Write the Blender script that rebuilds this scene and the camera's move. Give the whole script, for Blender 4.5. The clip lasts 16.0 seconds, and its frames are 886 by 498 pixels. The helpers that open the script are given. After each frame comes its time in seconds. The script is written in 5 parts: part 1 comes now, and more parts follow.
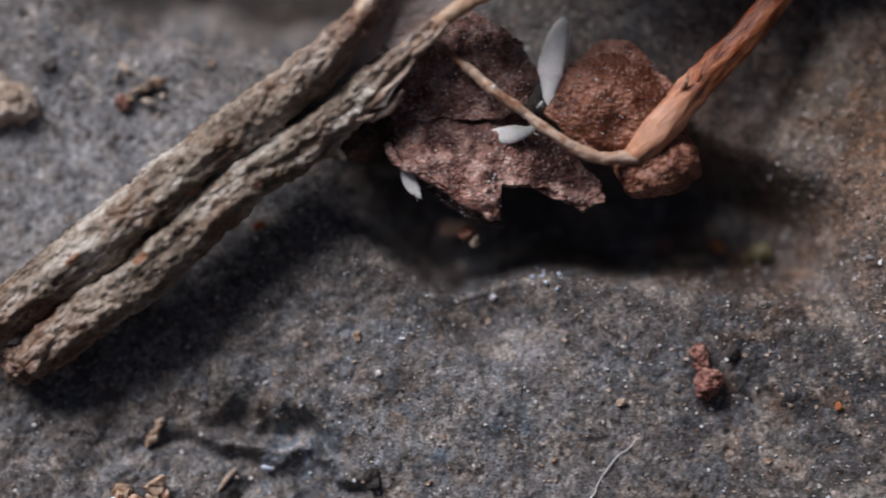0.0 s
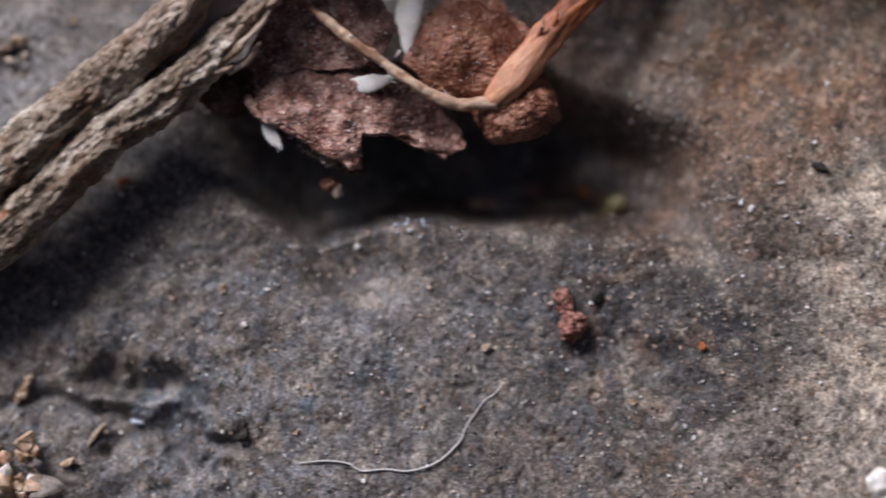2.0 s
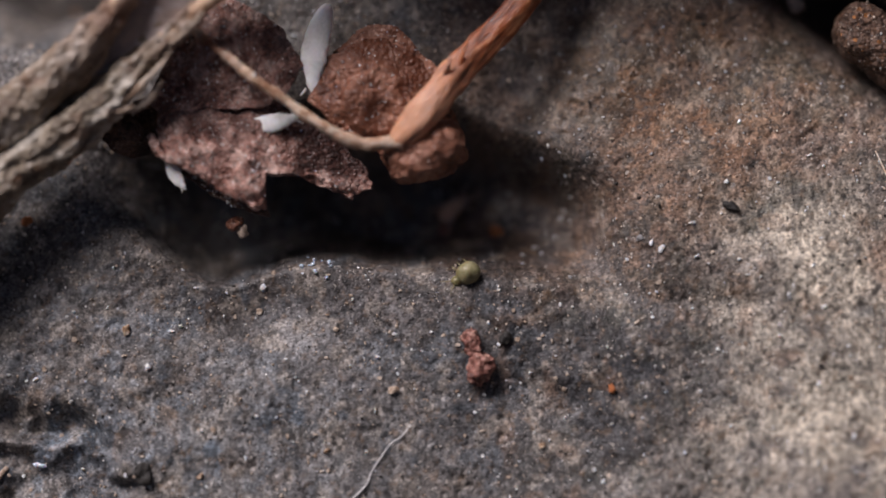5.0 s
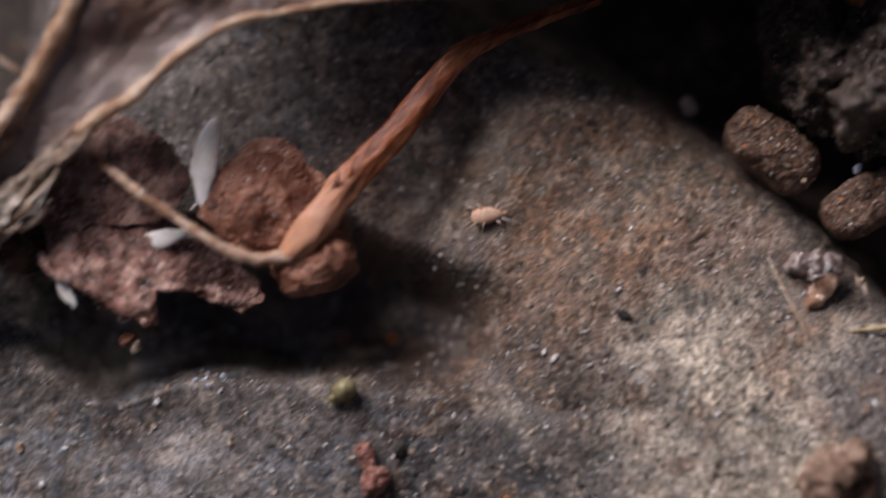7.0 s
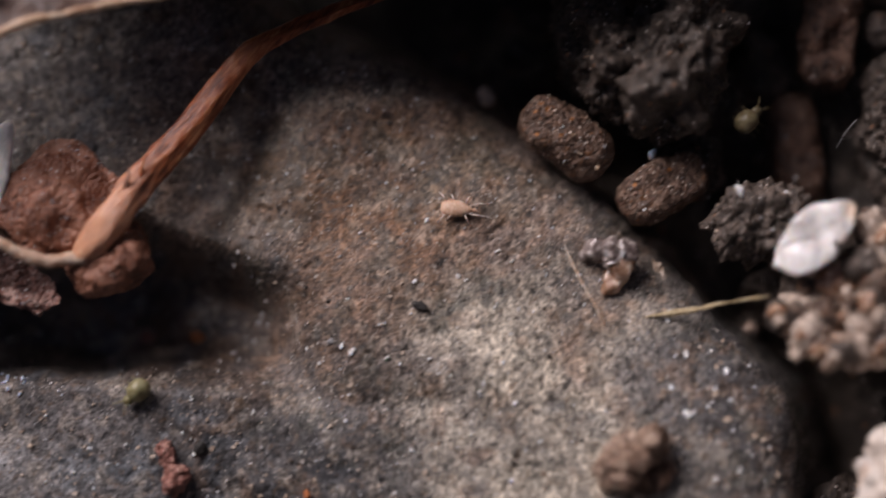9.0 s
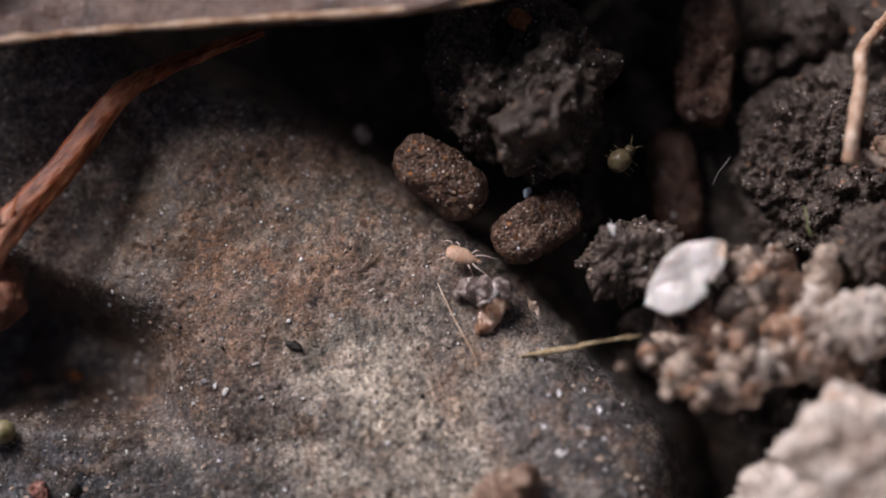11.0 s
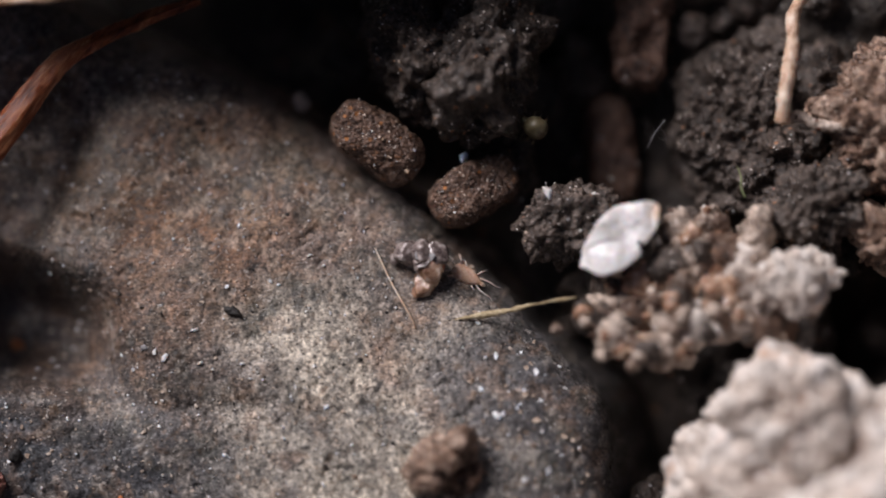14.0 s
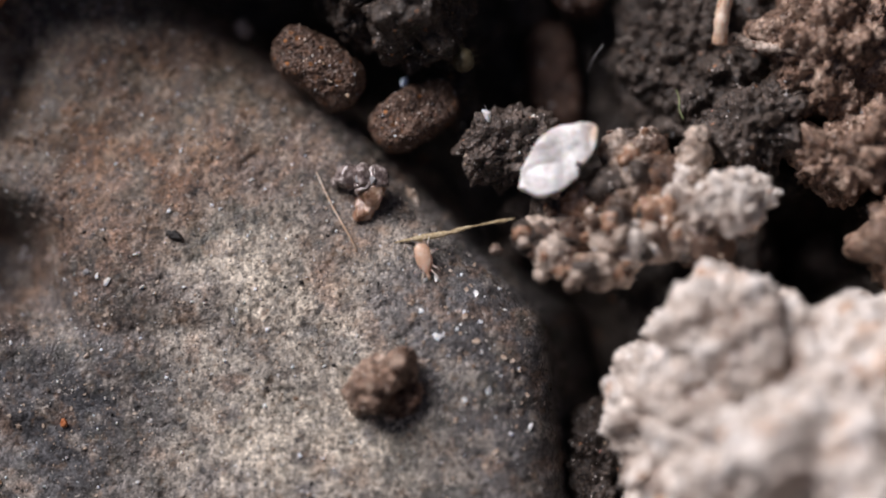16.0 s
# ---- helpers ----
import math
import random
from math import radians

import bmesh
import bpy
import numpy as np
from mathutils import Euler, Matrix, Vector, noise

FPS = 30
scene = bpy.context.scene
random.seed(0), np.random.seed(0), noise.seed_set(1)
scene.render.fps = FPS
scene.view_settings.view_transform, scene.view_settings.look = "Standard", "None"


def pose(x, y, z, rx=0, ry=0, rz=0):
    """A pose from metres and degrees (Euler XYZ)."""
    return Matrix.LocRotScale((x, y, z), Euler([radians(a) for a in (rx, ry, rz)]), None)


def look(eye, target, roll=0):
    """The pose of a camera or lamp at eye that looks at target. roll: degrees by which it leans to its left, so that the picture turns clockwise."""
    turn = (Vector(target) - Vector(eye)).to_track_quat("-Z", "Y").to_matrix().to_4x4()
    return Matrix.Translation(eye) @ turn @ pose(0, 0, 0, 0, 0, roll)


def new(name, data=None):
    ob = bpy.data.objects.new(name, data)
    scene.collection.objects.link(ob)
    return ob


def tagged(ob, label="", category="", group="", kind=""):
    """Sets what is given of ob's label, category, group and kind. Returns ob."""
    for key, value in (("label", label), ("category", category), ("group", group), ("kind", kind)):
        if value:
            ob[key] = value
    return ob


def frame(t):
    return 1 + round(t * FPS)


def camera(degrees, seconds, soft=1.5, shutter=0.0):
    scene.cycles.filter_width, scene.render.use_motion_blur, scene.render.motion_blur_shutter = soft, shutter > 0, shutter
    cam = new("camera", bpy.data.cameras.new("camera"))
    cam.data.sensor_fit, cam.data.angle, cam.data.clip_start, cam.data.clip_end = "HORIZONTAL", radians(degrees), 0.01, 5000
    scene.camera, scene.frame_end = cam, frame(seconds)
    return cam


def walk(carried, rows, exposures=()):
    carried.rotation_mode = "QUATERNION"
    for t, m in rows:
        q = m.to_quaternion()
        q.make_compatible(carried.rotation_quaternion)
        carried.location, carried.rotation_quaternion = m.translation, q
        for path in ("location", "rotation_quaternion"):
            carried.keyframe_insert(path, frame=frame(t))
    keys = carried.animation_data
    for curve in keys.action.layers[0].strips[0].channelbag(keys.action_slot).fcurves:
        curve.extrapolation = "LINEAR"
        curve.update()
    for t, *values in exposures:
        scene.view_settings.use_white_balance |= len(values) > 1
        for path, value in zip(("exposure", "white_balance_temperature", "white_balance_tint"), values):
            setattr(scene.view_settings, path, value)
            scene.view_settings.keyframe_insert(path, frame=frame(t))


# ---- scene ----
cam = camera(19.0, 16.0, soft=1.8, shutter=0.8)
MM = 0.001  # the place is written in millimetres
CAMERA_ROWS = [  # seconds, place in mm, turn in degrees
    (0, 1.168, -4.847, 35.991, 7.67, 1.867, 0.001),
    (0.5, 1.653, -4.854, 35.987, 7.661, 1.894, -0.157),
    (0.8, 1.946, -5.172, 36.048, 7.648, 1.921, -0.465),
    (1, 2.231, -5.44, 35.988, 7.641, 2.009, -0.947),
    (1.5, 2.556, -5.668, 35.996, 7.639, 2.012, -1.206),
    (2, 3.019, -5.589, 35.989, 7.633, 2.035, -1.373),
    (2.3, 3.531, -5.666, 35.955, 7.606, 2.092, -1.744),
    (2.5, 3.73, -5.666, 35.945, 7.611, 2.095, -1.782),
    (3, 3.884, -5.635, 35.634, 7.606, 2.065, -1.627),
    (3.5, 3.944, -5.458, 35.517, 7.6, 2.018, -1.281),
    (3.7, 4.182, -5.228, 35.512, 7.593, 2.045, -1.371),
    (5.8, 4.41, -4.779, 35.655, 7.629, 2.068, -1.473),
    (6, 4.66, -4.362, 35.763, 7.624, 2.071, -1.553),
    (6.5, 5.092, -4.155, 35.715, 7.626, 2.117, -1.829),
    (7, 5.808, -3.552, 35.634, 7.589, 2.184, -2.317),
    (7.3, 6.379, -3.212, 35.504, 7.56, 2.251, -2.862),
    (7.5, 6.556, -3.223, 35.58, 7.569, 2.236, -2.85),
    (7.8, 6.849, -3.68, 35.553, 7.549, 2.33, -3.474),
    (8, 6.969, -3.78, 35.474, 7.539, 2.333, -3.448),
    (8.4, 7.36, -4.02, 35.46, 7.53, 2.34, -3.7),
    (8.5, 7.675, -4.093, 35.48, 7.521, 2.371, -3.848),
    (8.6, 7.89, -4.124, 35.435, 7.553, 2.381, -3.992),
    (9, 8.55, -3.775, 35.53, 7.514, 2.374, -3.88),
    (9.4, 9.124, -3.59, 35.5, 7.505, 2.398, -4.0),
    (9.5, 9.266, -3.604, 35.51, 7.508, 2.42, -3.965),
    (9.6, 9.319, -3.603, 35.488, 7.505, 2.384, -3.964),
    (10, 9.665, -3.365, 35.522, 7.478, 2.374, -3.86),
    (10.2, 9.882, -3.356, 35.487, 7.516, 2.377, -3.94),
    (12.5, 10.511, -3.645, 35.528, 7.498, 2.397, -4.189),
    (13, 10.683, -3.823, 35.561, 7.474, 2.445, -4.374),
    (13.5, 10.8, -3.819, 35.56, 7.489, 2.44, -4.46),
    (14, 11.103, -3.944, 35.607, 7.5, 2.466, -4.611),
    (14.5, 11.232, -4.025, 35.661, 7.473, 2.456, -4.664),
    (15, 11.26, -4.153, 35.627, 7.499, 2.485, -4.674),
    (15.2, 11.353, -4.37, 35.591, 7.478, 2.506, -4.809),
    (15.5, 11.628, -4.726, 35.633, 7.54, 2.511, -4.813),
    (15.9, 11.83, -5.02, 35.61, 7.49, 2.49, -4.85),
    (16, 11.81, -5.069, 35.618, 7.497, 2.477, -4.836),
]
walk(cam, [(t, pose(x * MM, y * MM, z * MM, rx, ry, rz)) for t, x, y, z, rx, ry, rz in CAMERA_ROWS], exposures=[(0.0, -0.42, 6120, 17), (1.5, -0.24, 6220, 19), (2.5, -0.28, 6300, 21), (3.5, -0.40, 6360, 21), (5.8, -0.34, 6440, 22), (7.5, -0.46, 6540, 24), (10.0, -0.50, 6480, 23), (13.0, -0.47, 6290, 20), (16.0, -0.32, 6220, 18)])
cam.data.dof.use_dof = True
cam.data.dof.focus_distance = 35.85 * MM
cam.data.dof.aperture_fstop = 30.0

# daylight from a soft sky beyond the overhanging leaf
SUN_FROM = Vector((-0.48, 0.70, 0.58))
world = bpy.data.worlds.new("sky")
scene.world = world
world.use_nodes = True
sky = world.node_tree.nodes.new("ShaderNodeTexSky")
sky.sky_type, sky.sun_disc = "NISHITA", False
sky.air_density, sky.dust_density, sky.ozone_density = 0.7, 3.0, 0.5
sky.sun_elevation = math.atan2(SUN_FROM.z, math.hypot(SUN_FROM.x, SUN_FROM.y))
sky.sun_rotation = math.atan2(SUN_FROM.x, SUN_FROM.y)
world.node_tree.links.new(sky.outputs[0], world.node_tree.nodes["Background"].inputs["Color"])
world.node_tree.nodes["Background"].inputs["Strength"].default_value = 0.04
sun = new("sun", bpy.data.lights.new("sun", "SUN"))
sun.data.energy, sun.data.angle, sun.data.color = 5.0, radians(34), (1.0, 0.96, 0.92)
sun.matrix_world = look(SUN_FROM, (0, 0, 0))

# ---- shapes, in millimetres ----
def hashed(ix, iy, iz, seed):
    h = (ix * 374761393 + iy * 668265263 + iz * 2147483647 + seed * 974711) & 0xFFFFFFFF
    h = ((h ^ (h >> 13)) * 1274126177) & 0xFFFFFFFF
    h = ((h ^ (h >> 16)) * 2246822519) & 0xFFFFFFFF
    return ((h ^ (h >> 15)) & 0xFFFFFF) / float(0x1000000)


def soft_noise(p, seed=0):
    """Smooth noise in -1..1 at the points p (n x 3)."""
    p = np.asarray(p, float)
    i = np.floor(p).astype(np.int64)
    f = p - i
    f = f * f * f * (f * (f * 6 - 15) + 10)
    total = 0
    for dx in (0, 1):
        for dy in (0, 1):
            for dz in (0, 1):
                w = np.where(dx, f[:, 0], 1 - f[:, 0]) * np.where(dy, f[:, 1], 1 - f[:, 1]) * np.where(dz, f[:, 2], 1 - f[:, 2])
                total = total + w * hashed(i[:, 0] + dx, i[:, 1] + dy, i[:, 2] + dz, seed)
    return total * 2 - 1


def layered(p, seed=0, octaves=4, gain=0.5):
    p, out, a = np.asarray(p, float), 0, 1.0
    for k in range(octaves):
        out = out + a * soft_noise(p * 2.03 ** k + 17.3 * k, seed + 31 * k)
        a *= gain
    return out


def grains(p, seed=0):
    """Distance to the nearest of scattered points, one in each unit cell."""
    p = np.asarray(p, float)
    i = np.floor(p).astype(np.int64)
    best = np.full(len(p), 9.0)
    for dx in (-1, 0, 1):
        for dy in (-1, 0, 1):
            for dz in (-1, 0, 1):
                c = i + np.array((dx, dy, dz))
                q = np.stack([hashed(c[:, 0], c[:, 1], c[:, 2], seed + k) for k in (1, 2, 3)], 1) + c
                best = np.minimum(best, ((q - p) ** 2).sum(1))
    return np.sqrt(best)


def step(v, a=0.0, b=1.0):
    s = np.clip((np.asarray(v, float) - a) / (b - a), 0, 1)
    return s * s * (3 - 2 * s)


def line_distance(x, y, points):
    """Signed distance from a chain of points (positive on its right when walking along it) and the share of the way along it."""
    best, sign, share = np.full(np.shape(x), 1e9), np.ones(np.shape(x)), np.zeros(np.shape(x))
    for k in range(len(points) - 1):
        (ax, ay), (bx, by) = points[k], points[k + 1]
        ux, uy = bx - ax, by - ay
        s = np.clip(((x - ax) * ux + (y - ay) * uy) / (ux * ux + uy * uy), 0, 1)
        d = np.hypot(x - ax - s * ux, y - ay - s * uy)
        side = np.sign((y - ay) * ux - (x - ax) * uy)
        near = d < best
        best, sign, share = np.where(near, d, best), np.where(near, -side, sign), np.where(near, (k + s) / (len(points) - 1), share)
    return best * np.where(sign == 0, 1, sign), share


STONE_EDGE = [(3.6, 9.0), (4.4, 5.6), (5.6, 4.55), (7.0, 3.9), (8.1, 3.05), (9.05, 2.15), (9.9, 1.45), (10.6, 0.55), (11.3, -0.35), (11.9, -1.25), (12.05, -2.4), (11.9, -5.0), (10.5, -9.0)]
GROOVES = [([(-2.7, -2.15), (-2.0, -2.4), (-1.45, -2.62)], 0.32, 0.22), ([(-4.3, -2.75), (-3.2, -2.85), (-2.3, -3.15), (-1.3, -3.2)], 0.20, 0.22),
           ([(-1.9, -3.3), (-1.2, -3.9), (-0.9, -4.6)], 0.12, 0.12), ([(4.1, -2.2), (4.9, -2.6), (5.5, -3.4)], 0.10, 0.35), ([(5.2, -0.9), (6.2, -1.2), (7.0, -1.1)], 0.08, 0.4)]


def zone(x, y, cx, cy, rx, ry, turn=0.0):
    c, s = math.cos(radians(turn)), math.sin(radians(turn))
    u, v = ((x - cx) * c + (y - cy) * s) / rx, (-(x - cx) * s + (y - cy) * c) / ry
    return np.exp(-(u * u + v * v))


def stone_height(x, y):
    x, y = np.asarray(x, float), np.asarray(y, float)
    flat = np.stack([x, y, np.zeros_like(x)], -1).reshape(-1, 3)
    n = lambda size, seed, octaves=3: layered(flat / size, seed, octaves).reshape(x.shape)
    z = 0.14 * n(3.2, 1, 2) + 0.028 * n(0.7, 2, 2) + 0.004 * n(0.17, 3, 2)
    z = z + 0.22 * step(x, 6.4, 8.2) * step(-y, -1.0, 1.0)
    lip = -0.36 - 0.20 * (x - 1.4) + 0.06 * step(x, 2.6, 4.0) - 0.62 * np.exp(-((x + 0.05) / 1.0) ** 2) + 0.06 * n(0.9, 5, 2)
    z = z - 1.35 * step(y - lip, 0.0, 0.72 + 0.30 * step(x, 2.2, 3.8)) * (1 - 0.15 * step(x, 2.8, 4.4)) * step(1.9 - 0.45 * np.maximum(0, x - 3.2) - y, 0, 0.8) * step(x, -1.9, -0.1) * step(6.0 - x, 0, 1.7)
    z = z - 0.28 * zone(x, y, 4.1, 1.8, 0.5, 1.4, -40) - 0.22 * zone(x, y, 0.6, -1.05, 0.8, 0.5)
    z = z + 0.05 * np.exp(-((y - lip + 0.15) / 0.45) ** 2) * step(x, 0.6, 1.8) * step(4.2 - x, 0, 1.2)
    for chain, depth, width in GROOVES:
        d, _ = line_distance(x + 0.3 * n(0.6, 8, 3), y + 0.3 * n(0.6, 9, 3), chain)
        z = z - depth * np.exp(-(d / width) ** 2)
    z = z - 2.0 * step(y + 0.25 * n(1.2, 15, 2), 2.5, 3.9) * step(-0.6 - x, 0, 0.8) * step(x, -5.5, -3.6)
    rough = step(1.5 - y, 0, 2) * step(0.5 - x, 0, 2.5)
    z = z + rough * 0.042 * n(0.34, 11, 3)
    d, _ = line_distance(x + 0.10 * n(0.8, 12, 3), y + 0.10 * n(0.8, 13, 3), STONE_EDGE)
    r = 1.0
    inside = np.clip(d, 0, r)
    z = z - r + np.sqrt(np.maximum(r * r - (r - inside) ** 2, 0)) - np.clip(-d * 3.0, 0, 3.4)
    return z


def stone_tone(x, y):
    """The stone's mottled colour: grey with brown, cream, blue-grey and dark stains, some shade painted in."""
    flat = np.stack([x, y, np.zeros_like(x)], -1).reshape(-1, 3)
    n = lambda size, seed, octaves=3: layered(flat / size, seed, octaves).reshape(x.shape)
    wx, wy = x + 0.45 * n(0.9, 70, 4), y + 0.45 * n(0.9, 71, 4)
    tone = np.ones(x.shape + (3,)) * np.array((0.128, 0.118, 0.110))

    def lay(mask, colour):
        k = np.clip(mask, 0, 1)[..., None]
        return tone * (1 - k) + np.array(colour) * k

    tone = lay(0.8 * step(n(1.1, 72, 4), -0.1, 0.7), (0.185, 0.165, 0.15))
    # the cool grey left half with bluish and rusty patches
    tone = lay(0.8 * zone(wx, wy, -1.6, -2.6, 3.6, 2.0) * step(n(0.55, 73, 3), -0.35, 0.45), (0.105, 0.122, 0.142))
    tone = lay(0.8 * zone(wx, wy, -5.0, 1.4, 2.6, 1.6), (0.31, 0.32, 0.335))
    tone = lay(0.75 * zone(wx, wy, -1.0, -2.4, 3.4, 1.6) * step(n(0.22, 78, 3), 0.25, 0.7), (0.105, 0.150, 0.195))
    tone = lay(0.8 * zone(wx, wy, -1.6, -2.2, 1.2, 0.6, -15) * step(n(0.4, 79, 3), -0.1, 0.5), (0.13, 0.080, 0.045))
    # the stalk's soft shadow laid into the colour as a dark band
    tone = lay(0.35 * zone(wx, wy, -2.2, -0.5, 2.4, 0.7, 38), (0.075, 0.060, 0.046))
    tone = lay(0.75 * zone(wx, wy, 0.8, -2.5, 2.4, 1.2) * step(n(0.5, 84, 3), -0.5, 0.4), (0.265, 0.262, 0.258))
    # one dark patch: brown dirt plus painted shade below the husk
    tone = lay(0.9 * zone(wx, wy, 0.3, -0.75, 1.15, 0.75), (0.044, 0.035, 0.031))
    tone = lay(0.75 * zone(wx, wy, 2.2, -1.1, 1.6, 0.7), (0.145, 0.142, 0.144))
    # shade in the hollow under the husk, painted into the stone's colour
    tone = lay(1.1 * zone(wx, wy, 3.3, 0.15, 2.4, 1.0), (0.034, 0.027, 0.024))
    # darker grey-brown streak at the hollow's right end
    tone = lay(0.8 * zone(wx, wy, 5.0, -0.55, 1.5, 0.35, -8), (0.060, 0.050, 0.042))
    # the brown middle, olive towards its shaded side
    tone = lay(1.1 * zone(wx, wy, 6.0, 1.7, 2.6, 1.7, 15), (0.165, 0.083, 0.043))
    tone = lay(0.8 * zone(wx, wy, 7.4, 1.9, 2.0, 1.3, -30) * step(n(0.35, 85, 3), -0.3, 0.5), (0.220, 0.140, 0.085))
    tone = lay(0.75 * zone(wx, wy, 5.2, 2.3, 0.8, 1.1, -20), (0.066, 0.046, 0.024))
    tone = lay(0.6 * zone(wx, wy, 4.6, 0.9, 0.8, 0.9, -20), (0.085, 0.085, 0.080))
    tone = lay(0.7 * zone(wx, wy, 6.6, -3.4, 1.8, 1.2), (0.19, 0.17, 0.15))
    # cream crust and the dark stains between
    cream = zone(wx, wy, 8.7, -0.25, 1.5, 0.75, -20) + 1.2 * zone(wx, wy, 8.6, -2.6, 1.6, 1.3, 5) + 0.7 * zone(wx, wy, 7.0, -1.3, 0.9, 0.35, -20)
    tone = lay(1.1 * cream * step(n(0.45, 86, 3), -1.3, -0.1), (0.49, 0.435, 0.35))
    tone = lay(0.8 * zone(wx, wy, 9.3, -1.15, 1.3, 0.32, -6) * step(n(0.4, 87, 3), -0.5, 0.3), (0.17, 0.175, 0.175))
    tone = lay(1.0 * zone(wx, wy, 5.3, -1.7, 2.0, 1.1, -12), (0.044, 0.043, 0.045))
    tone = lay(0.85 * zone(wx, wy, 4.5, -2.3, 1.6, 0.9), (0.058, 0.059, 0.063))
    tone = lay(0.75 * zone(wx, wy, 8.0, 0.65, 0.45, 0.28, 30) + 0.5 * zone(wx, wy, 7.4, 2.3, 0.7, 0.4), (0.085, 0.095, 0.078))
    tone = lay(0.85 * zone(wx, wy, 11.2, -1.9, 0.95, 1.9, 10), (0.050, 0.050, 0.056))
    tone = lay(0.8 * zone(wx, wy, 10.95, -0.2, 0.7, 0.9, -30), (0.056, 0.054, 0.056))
    tone = lay(0.7 * zone(wx, wy, 9.9, 0.9, 0.7, 0.6), (0.11, 0.09, 0.075))
    tone = lay(0.6 * zone(wx, wy, 9.35, -0.1, 0.35, 0.5), (0.24, 0.125, 0.065))
    # mottling at several sizes
    tone = lay(0.42 * step(n(0.42, 74, 4), 0.25, 0.8), (0.060, 0.052, 0.048))
    tone = lay(0.40 * step(n(0.30, 75, 4), 0.4, 0.9) * step(x, 1.0, 5.0), (0.21, 0.125, 0.075))
    tone = lay(0.55 * step(n(0.34, 81, 4), 0.25, 0.75) * (1 - step(x, 3.5, 5.5)), (0.085, 0.100, 0.115))
    tone = lay(0.50 * step(n(0.30, 83, 4), 0.25, 0.75) * step(x, 3.5, 5.5), (0.078, 0.078, 0.064))
    tone = lay(0.30 * step(n(0.24, 76, 4), 0.3, 0.8), (0.40, 0.345, 0.28))
    tone = lay(0.75 * step(n(0.10, 82, 2), 0.66, 0.85), (0.030, 0.024, 0.020))
    return np.clip(tone * (1 + 0.26 * n(0.09, 77, 2) + 0.14 * n(0.26, 80, 2))[..., None], 0.01, 0.8)
# ---- end of shapes ----


# ---- building ----
def made(name, verts, faces, material, parent=None, base=None, label="", smooth=True):
    """One mesh object from points in mm; base: its origin (mm) when it stands alone."""
    verts = np.asarray(verts, float)
    origin = np.zeros(3) if base is None else np.asarray(base, float)
    data = bpy.data.meshes.new(name)
    data.from_pydata(((verts - origin) * MM).tolist(), [], faces if isinstance(faces, list) else faces.tolist())
    if smooth:
        data.polygons.foreach_set("use_smooth", np.ones(len(data.polygons), bool))
    data.materials.append(material)
    data.update()
    ob = new(name, data)
    ob.location = origin * MM
    if parent is not None:
        ob.parent = parent
        if base is None:
            ob.location = (0, 0, 0)
    return tagged(ob, label)


def aged(ob, sides, shares):
    """Gives a stalk's mesh its "age" along its length, from values at even steps."""
    n = len(ob.data.vertices)
    ring = (n - 2) // sides
    along = np.interp(np.linspace(0, 1, ring), np.linspace(0, 1, len(shares)), shares)
    values = np.concatenate([np.repeat(along, sides), along[:1], along[-1:]])
    ob.data.attributes.new("age", "FLOAT", "POINT").data.foreach_set("value", values.astype(np.float32))
    return ob


def thing(name, base, label, category, group=""):
    """An empty at a thing's base; its parts are given in mm about that base."""
    ob = new(name)
    ob.empty_display_size = 0.0005
    ob.location = np.asarray(base, float) * MM
    return tagged(ob, label, category, group)


BALLS = {}


def ball(level):
    if level not in BALLS:
        bm = bmesh.new()
        bmesh.ops.create_icosphere(bm, subdivisions=level, radius=1.0)
        BALLS[level] = (np.array([v.co[:] for v in bm.verts]), [[v.index for v in f.verts] for f in bm.faces])
        bm.free()
    return BALLS[level]


def turned(verts, rx=0, ry=0, rz=0):
    return np.asarray(verts) @ np.array(Euler([radians(a) for a in (rx, ry, rz)]).to_matrix()).T


def lump(size, turn=(0, 0, 0), seed=0, level=5, wavy=0.15, wave=0.6, crumb=0.0, crumb_size=0.2, fine=0.02, box=0.0, facets=0):
    """A rough lump about the origin: size = half extents in mm; wavy: large dents; crumb: granules standing proud; box: squareness."""
    v, f = ball(level)
    d = v.copy()
    if box:
        p = 2 + 4 * box
        d = d / ((np.abs(d) ** p).sum(1) ** (1 / p))[:, None]
    if facets:
        rng = np.random.default_rng(seed)
        flat = rng.normal(size=(facets, 3))
        flat /= np.linalg.norm(flat, axis=1)[:, None]
        far = rng.uniform(0.62, 0.95, facets)
        d = d * np.minimum(np.min(far / np.maximum(d @ flat.T, 0.05), axis=1), 1.05)[:, None]
    q = d * np.array(size)
    mean = float(np.mean(size))
    k = wavy * mean * layered(q / (wave * mean), seed, 3)
    if crumb:
        g = grains(q / crumb_size, seed + 5)
        k = k + crumb * (0.42 - 1.1 * np.clip(g, 0, 1.0) ** 2) + 0.55 * crumb * (0.42 - 1.1 * np.clip(grains(q / (crumb_size * 0.42), seed + 9), 0, 1) ** 2)
    k = k + fine * layered(q / 0.07, seed + 3, 2)
    n = v / np.array(size)
    n /= np.linalg.norm(n, axis=1)[:, None]
    return turned(q + n * k[:, None], *turn), f


